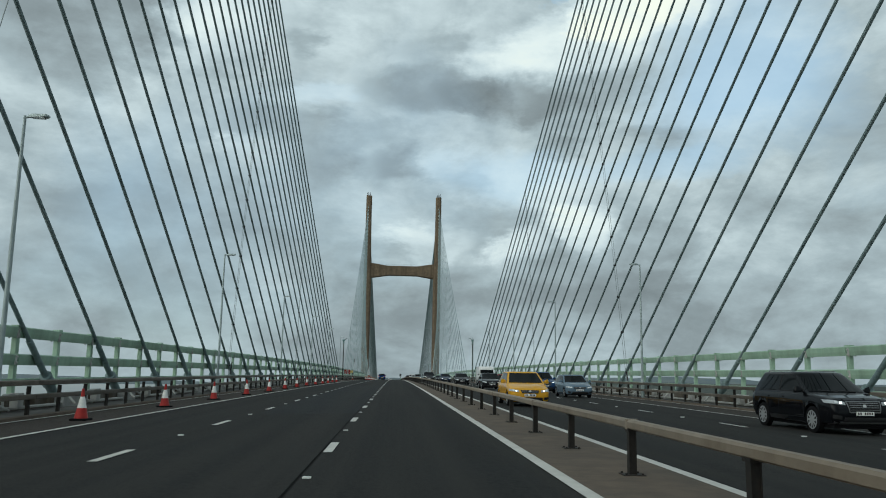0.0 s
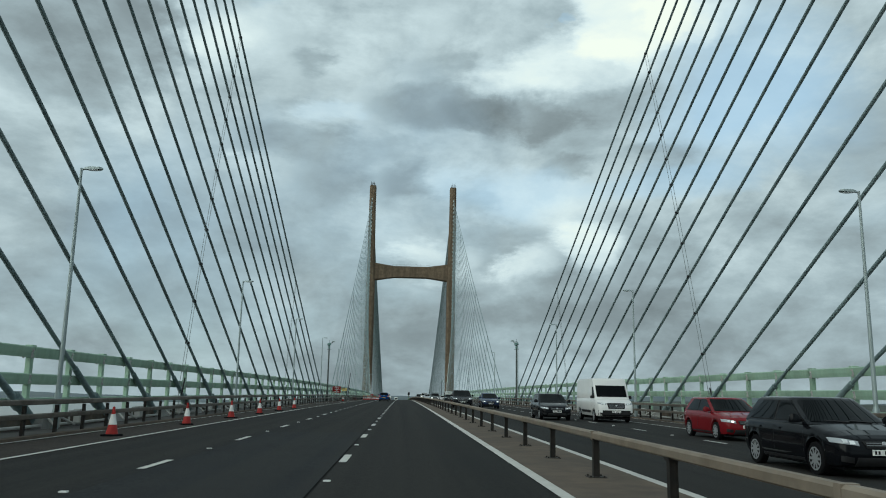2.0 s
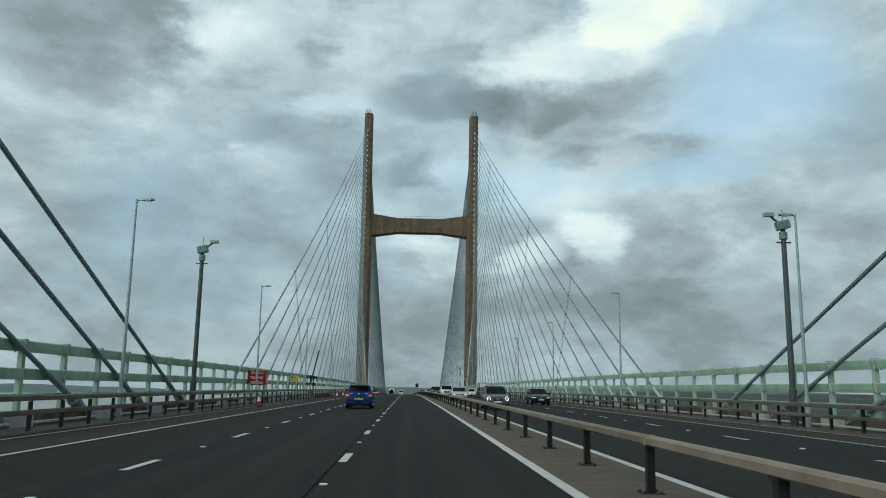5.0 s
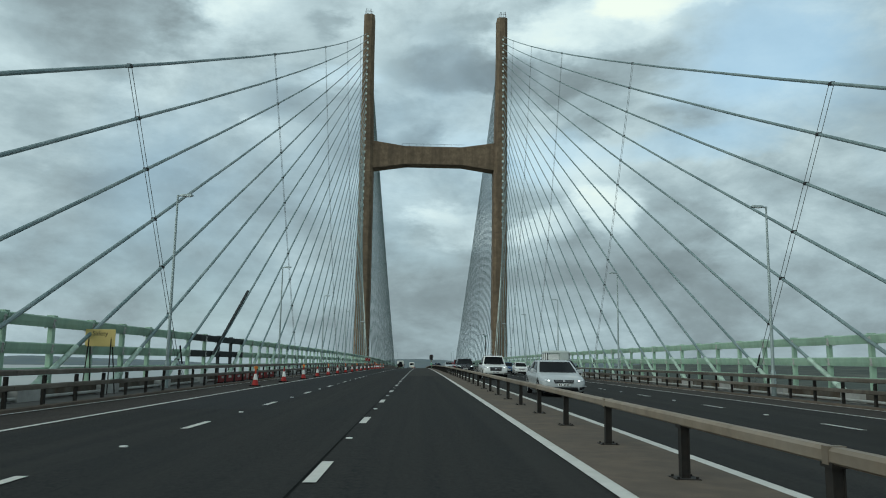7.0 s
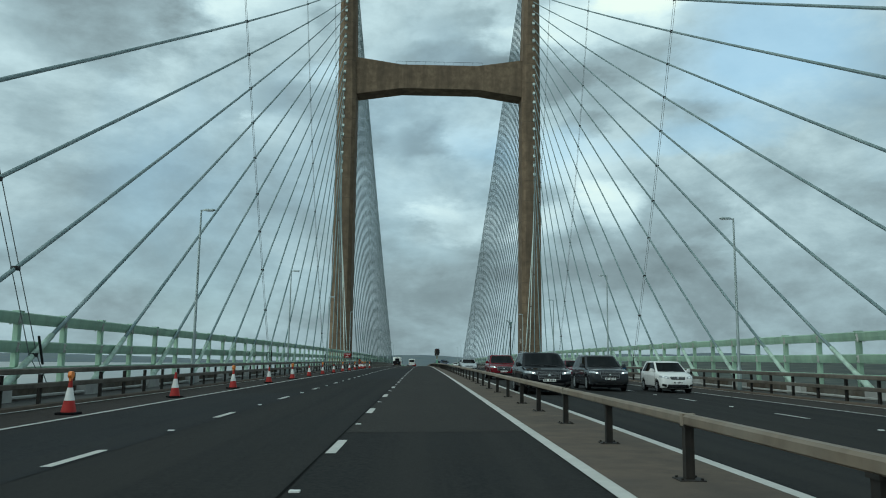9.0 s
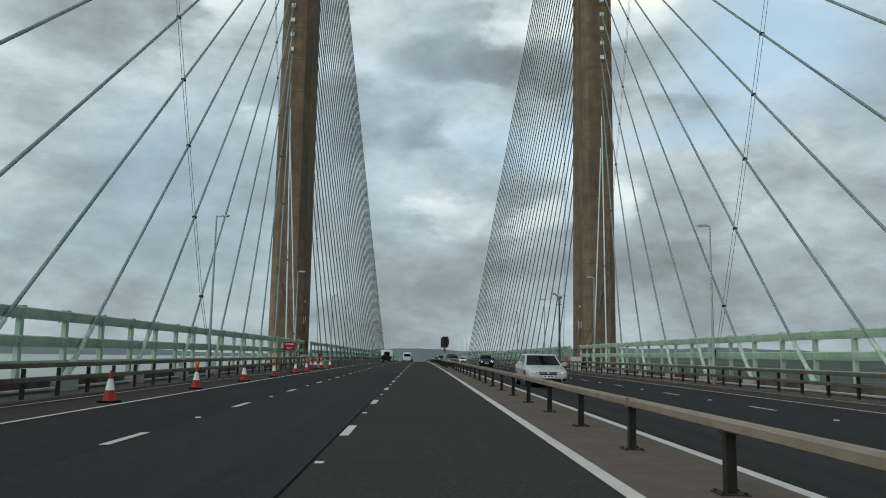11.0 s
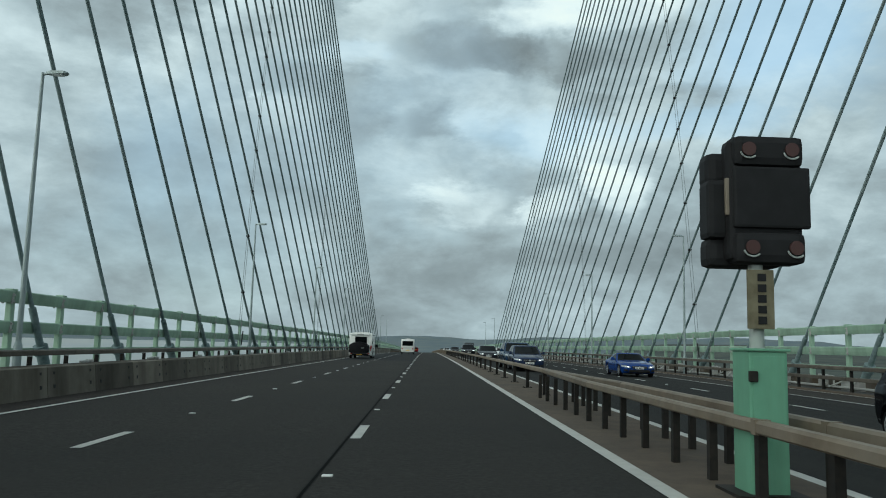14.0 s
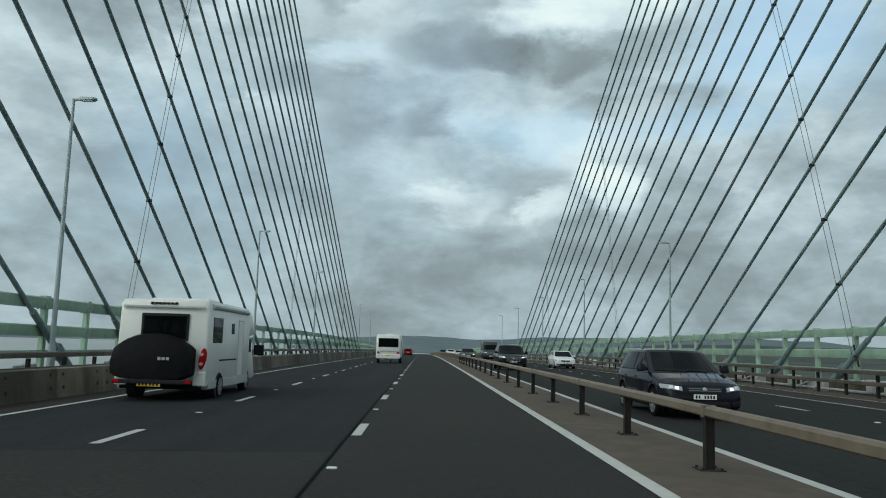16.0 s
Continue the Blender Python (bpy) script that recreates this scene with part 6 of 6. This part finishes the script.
for xx in (-1.10, -1.06, -0.95, -0.80, -0.6, -0.4, -0.2, 0.0, 0.2, 0.4, 0.6, 0.72, 0.81, 0.85):
    t = abs(xx + 0.125) / 0.975
    hi = 1.90 - 0.40 * t ** 2.4
    lo = 0.56 + 0.16 * t ** 3 + 0.02 * math.sin(9 * xx)
    dp = 0.55 - 0.2 * t ** 3 + 0.015 * math.sin(13 * xx)
    rings.append([(xx, RB - 0.02, lo), (xx, RB - 0.06 - dp, lo + 0.05), (xx, RB - 0.1 - dp, 0.5 * (lo + hi)), (xx, RB - 0.02 - dp * 0.7, hi - 0.06), (xx, RB - 0.02 - dp * 0.3, hi), (xx, RB - 0.01, hi - 0.05)])
ring_loft(cov, rings)
cover = part("bike_cover", cov, M["cover"], camper, "black fabric cover over bicycles", smooth=True)
for i in range(3):
    part("bar", boxes(((0.12 + 0.1 * i, RB - 0.675, 1.16), (0.19 + 0.1 * i, RB - 0.655, 1.24))), M["greybox"], cover)
board = part("light_board", boxes(((-0.95, RB - 0.62, 0.50), (0.95, RB - 0.56, 0.62)), bevel=0.02), M["black"], camper, "dark light board with red ends")
for sx in (-1, 1):
    part("board_lamp", boxes(((sx * 0.86 - 0.08, RB - 0.635, 0.52), (sx * 0.86 + 0.08, RB - 0.61, 0.60)), bevel=0.01), M["red_lens"], board)
plate = part("rear_plate", boxes(((-0.36, RB - 0.60, 0.43), (0.2, RB - 0.585, 0.54))), M["plate_y"], camper)
for i in range(6):
    part("bar", boxes(((-0.32 + 0.085 * i, RB - 0.606, 0.45), (-0.27 + 0.085 * i, RB - 0.601, 0.52))), M["black"], plate)
for sx in (-1, 1):
    tl = bmesh.new()
    ring_loft(tl, [[(sx * (1.02 + 0.01 * q + g * 0.085 * math.cos(a) + 0.03 * math.sin(a)), RB - o + 0.02 * (1 + math.cos(a)), 1.20 + g * 0.31 * math.sin(a)) for q, a in ((0, 2 * math.pi * i / 20) for i in range(20))] for o, g in ((-0.06, 1.0), (0.03, 1.0), (0.05, 0.8))])
    tail = part("tail_light", tl, M["red_lens"], camper, "tall rounded red tail light", smooth=True)
    for cz in (1.06, 1.33):
        part("clear_lamp", tube(bmesh.new(), [(sx * 1.0, RB - 0.045, cz), (sx * 1.0, RB - 0.062, cz)], 0.05, 12), M["reversing"], tail)
    part("bumper_corner", boxes(((min(sx * 0.8, sx * 1.12), RB - 0.05, 0.42), (max(sx * 0.8, sx * 1.12), RB + 0.25, 0.84)), bevel=0.05), M["cream"], camper)
    for yy in (-2.35, 1.95):
        wheel(camper, sx * (0.93 if yy > 0 else 1.055), yy if yy > 0 else -1.9, 0.34, 0.22, sx)
        part("wheel_arch", tube(bmesh.new(), [(sx * 0.9, yy if yy > 0 else -1.9, 0.36), (sx * (1.134 if yy < 0 else 1.008), yy if yy > 0 else -1.9, 0.36)], 0.42, 20), M["black"], camper)
    part("mirror", boxes(((min(sx * 1.1, sx * 1.42), 2.45, 1.25), (max(sx * 1.1, sx * 1.42), 2.58, 1.62)), bevel=0.04), M["black"], camper)
    part("side_window", boxes(((min(sx * 1.1, sx * 1.138), -2.75, 1.66), (max(sx * 1.1, sx * 1.138), -1.75, 2.42)), bevel=0.02), M["glass"], camper)
    part("cab_window", boxes(((min(sx * 0.96, sx * 1.006), 1.75, 1.35), (max(sx * 0.96, sx * 1.006), 2.55, 1.85)), bevel=0.02), M["glass"], camper)
part("small_window", boxes(((1.1, -0.75, 1.95), (1.138, -0.4, 2.3)), bevel=0.02), M["glass"], camper)
part("habitation_door", boxes(((1.1, 0.15, 0.6), (1.136, 0.75, 2.4)), bevel=0.02), M["cream"], camper)
part("door_gap", boxes(((1.1, 0.1, 0.58), (1.132, 0.8, 2.43))), M["greybox"], camper)
part("side_stripe", boxes(((1.1, -2.0, 1.12), (1.135, 0.0, 1.17))), M["black"], camper)
part("awning", tube(bmesh.new(), [(1.12, -2.9, 2.72), (1.12, 1.3, 2.72)], 0.075, 8), M["greybox"], camper, smooth=True)
part("skylight", boxes(((-0.75, -1.9, 2.90), (0.75, -0.7, 3.0)), bevel=0.04), M["cream"], camper)

# broad and low in the body, on the wheels as they stand
for ob in camper.children:
    ob.matrix_basis = (pose(math.copysign(0.075, ob.matrix_basis.translation.x), 0, 0) if ob.name.startswith("wheel") and "arch" not in ob.name else Matrix.Diagonal((1.07, 1.03, 0.93, 1))) @ ob.matrix_basis

van2 = thing("caravan", "white touring caravan with a wide dark rear window", "caravan", on_road(-6.15, 561.2))
part("body", shell(5.6, 2.24, 0.5, 2.6, 0.25), M["cream"], van2, smooth=True)
part("rear_window", boxes(((-0.9, -2.82, 1.46), (0.9, -2.72, 2.26)), bevel=0.06), M["glass"], van2)
part("rear_bumper", boxes(((-1.08, -2.86, 0.42), (1.08, -2.6, 0.84)), bevel=0.07), M["cream"], van2)
part("grab_rail", boxes(((-0.7, -2.83, 1.1), (0.7, -2.79, 1.16)), bevel=0.01), M["greybox"], van2)
part("rear_plate", boxes(((-0.26, -2.875, 0.66), (0.26, -2.862, 0.77))), M["plate_y"], van2)
for sx in (-1, 1):
    part("tail_light", boxes(((min(sx * 0.8, sx * 1.0), -2.87, 0.88), (max(sx * 0.8, sx * 1.0), -2.8, 1.05)), bevel=0.02), M["red_lens"], van2, "red tail light")
    part("side_window", boxes(((min(sx * 1.09, sx * 1.128), -1.5, 1.5), (max(sx * 1.09, sx * 1.128), -0.2, 2.05)), bevel=0.02), M["glass"], van2)
    wheel(van2, sx * 1.05, -0.3, 0.32, 0.2, sx)
    part("wheel_arch", tube(bmesh.new(), [(sx * 0.9, -0.3, 0.36), (sx * 1.124, -0.3, 0.36)], 0.4, 18), M["black"], van2)
part("roof_light", boxes(((-0.3, -0.8, 2.6), (0.3, 0.0, 2.7)), bevel=0.03), M["cream"], van2)
part("drawbar", boxes(((-0.06, 2.7, 0.42), (0.06, 3.9, 0.5))), M["post"], van2)
part("tow_wheel", tube(bmesh.new(), [(-0.05, 3.7, 0.12), (0.05, 3.7, 0.12)], 0.12, 10), M["rubber"], van2)

BLACK, WHITE, GREY, SILVER, NAVY = (0.005, 0.0055, 0.007), (0.62, 0.62, 0.61), (0.10, 0.105, 0.11), (0.36, 0.38, 0.39), (0.012, 0.022, 0.055)
ONCOMING = [
    ("suv", BLACK, 10.5, 23.7, "black estate-like sport utility car", True), ("hatch", (0.50, 0.26, 0.02), 3.3, 37.2, "golden yellow hatchback with lit lamps", True),
    ("hatch", (0.09, 0.13, 0.17), 10.0, 55.8, "grey-blue five-door hatchback car", False), ("saloon", WHITE, 6.4, 56.8, "clean white four-door saloon car", False),
    ("suv", (0.015, 0.045, 0.12), 10.2, 69.6, "dark blue sport utility car", True),
    ("hatch", BLACK, 6.6, 77.6, "black hatchback with bright alloy wheels", False), ("hatch", (0.14, 0.008, 0.012), 9.9, 91.0, "red five-door hatchback car", True),
    ("hatch", (0.010, 0.05, 0.13), 9.8, 324.6, "bright blue five-door hatchback car", False),
    ("van", WHITE, 9.9, 109.8, "tall white panel van", False),
    ("hatch", BLACK, 6.5, 109.8, "small black hatchback car", False),
    ("hatch", NAVY, 6.5, 145.0, "dark blue hatchback with lit lamps", True), ("suv", BLACK, 3.4, 143.2, "black sport utility car with roof bars", True),
    ("city", (0.09, 0.10, 0.10), 3.3, 206.8, "grey small hatchback with round lit lamps and black roof", True), ("hatch", BLACK, 10.0, 229.2, "black five-door hatchback car", False),
    ("saloon", SILVER, 3.4, 247.5, "silver saloon car with lit lamps", True),
    ("pickup", WHITE, 3.35, 277.2, "white pickup truck with a crew cab", True), ("suv", (0.016, 0.026, 0.026), 10.3, 282.9, "old dark green off-road car", False),
    ("suv", BLACK, 2.7, 307.2, "tall black sport utility car", True), ("suv", (0.030, 0.032, 0.036), 6.8, 313.6, "dark grey sport utility car", True),
    ("city", WHITE, 10.2, 313.0, "small white hatchback car", False), ("suv", (0.11, 0.006, 0.012), 3.3, 331.0, "red sport utility car with lit lamps", True),
    ("hatch", (0.060, 0.006, 0.014), 10.5, 340.0, "maroon five-door hatchback car", False), ("saloon", SILVER, 3.3, 372.0, "silver four-door saloon car", False),
    ("city", BLACK, 6.1, 437.4, "small black hatchback with round lit lamps", True),
    ("sports", (0.008, 0.035, 0.16), 9.5, 473.0, "low bright blue sports coupe", True), ("hatch", NAVY, 3.3, 474.6, "dark blue hatchback with slim lit lamps", True), ("suv", (0.012, 0.030, 0.065), 3.3, 479.7, "dark blue sport utility car on bright alloys", False),
    ("hatch", (0.012, 0.013, 0.018), 3.4, 507.0, "dark grey hatchback with lit lamps", True),
    ("suv", BLACK, 3.4, 545.0, "tall black sport utility car", True), ("hatch", WHITE, 9.7, 559.0, "white five-door hatchback car", False),
    ("saloon", BLACK, 3.4, 600.0, "black four-door saloon car", True), ("van", (0.05, 0.055, 0.06), 6.5, 600.0, "tall dark panel van", True), ("hatch", WHITE, 3.4, 670.0, "white five-door hatchback car", True),
    ("saloon", SILVER, 6.5, 700.0, "silver four-door saloon car", True), ("suv", BLACK, 3.4, 740.0, "tall black sport utility car", True),
]
for style, rgb, x, y, label, lit in ONCOMING:
    car(style, rgb, x, y, 180, label, "oncoming cars", lit, dark_roof="black roof" in label, scale=1.07, round_lamps="round" in label)
car("hatch", (0.16, 0.010, 0.012), -6.1, 650.0, 0, "small red hatchback seen from behind", "cars on the near carriageway")
car("saloon", GREY, -9.7, 700.0, 0, "grey saloon car seen from behind", "cars on the near carriageway")

# horse trailer behind the old off-road car
tr = thing("livestock_trailer", "tall dark livestock trailer with pale upper sheets and grey nose", "trailer", on_road(10.5, 288.1))
part("floor_frame", boxes(((-0.95, -1.6, 0.42), (0.95, 1.6, 0.56)), bevel=0.02), M["alloy_dark"], tr)
for sx in (-1, 1):
    part("side_panel", boxes(((sx * 0.93 - 0.03, -1.58, 0.56), (sx * 0.93 + 0.03, 1.58, 1.62)), bevel=0.015), M["post"], tr, "dark lower side panel")
    part("upper_sheet", boxes(((sx * 0.93 - 0.02, -1.56, 1.66), (sx * 0.93 + 0.02, 1.56, 2.2)), bevel=0.01), M["white"], tr, "pale upper side sheet")
    for yy in (-1.55, -0.5, 0.5, 1.55):
        part("post", boxes(((sx * 0.95 - 0.035, yy - 0.04, 0.56), (sx * 0.95 + 0.035, yy + 0.04, 2.28)), bevel=0.01), M["post"], tr)
    wheel(tr, sx * 1.06, -0.35, 0.3, 0.18, sx)
    wheel(tr, sx * 1.06, 0.40, 0.3, 0.18, sx)
    part("mudguard", ring_loft(bmesh.new(), [[(sx * a, 0.02 + 0.80 * math.cos(q), 0.36 + 0.34 * math.sin(q)) for a in (0.96, 1.18)] + [(sx * a, 0.02 + 0.77 * math.cos(q), 0.34 + 0.32 * math.sin(q)) for a in (1.18, 0.96)] for q in span(0, math.pi, 9)]), M["post"], tr)
nose = bmesh.new()
ring_loft(nose, [[(0.95, -1.6, z), (0.95, -1.6 - d, z), (0.80, -1.75 - d, z), (0.10, -1.78 - d, z), (0.02, -1.6, z)] for z, d in ((0.5, 0.0), (1.2, 0.06), (1.9, 0.05), (2.25, -0.02))])
part("nose_panel", nose, M["greybox"], tr, "light grey rounded nose panel", smooth=True)
part("nose_door", boxes(((-0.93, -1.64, 0.56), (0.0, -1.58, 1.62)), bevel=0.015), M["post"], tr, "dark front door")
part("nose_window", boxes(((-0.90, -1.63, 1.68), (0.0, -1.59, 2.2)), bevel=0.015), M["white"], tr)
part("roof", ring_loft(bmesh.new(), [rrect(0.99, -1.76, 1.66, 2.26, 0.2), rrect(0.99, -1.76, 1.66, 2.32, 0.2), rrect(0.90, -1.66, 1.58, 2.42, 0.2), rrect(0.6, -1.3, 1.3, 2.48, 0.2)]), M["greybox"], tr, smooth=True)
tr.scale = (1.1, 1.1, 1.1)
part("drawbar", boxes(((-0.05, -2.55, 0.42), (0.05, -1.6, 0.5))), M["post"], tr)

# red plastic barriers on the verge
for k in range(9):
    rb = thing("plastic_barrier", "low red plastic barrier with a white band", "barrier", on_road(-15.35 + 0.08 * math.sin(3.7 * k), 262.5 + 2.1 * k, 4 * math.sin(5.3 * k)), group="red barriers on the verge")
    part("panel", boxes(((-0.04, -0.92, 0.10), (0.04, 0.92, 0.56)), bevel=0.02), M["signred"], rb)
    part("band", boxes(((-0.046, -0.3, 0.34), (0.046, 0.3, 0.48))), M["white"], rb)
    for yy in (-0.7, 0.7):
        part("foot", boxes(((-0.22, yy - 0.1, 0.0), (0.22, yy + 0.1, 0.1))), M["rubber"], rb)
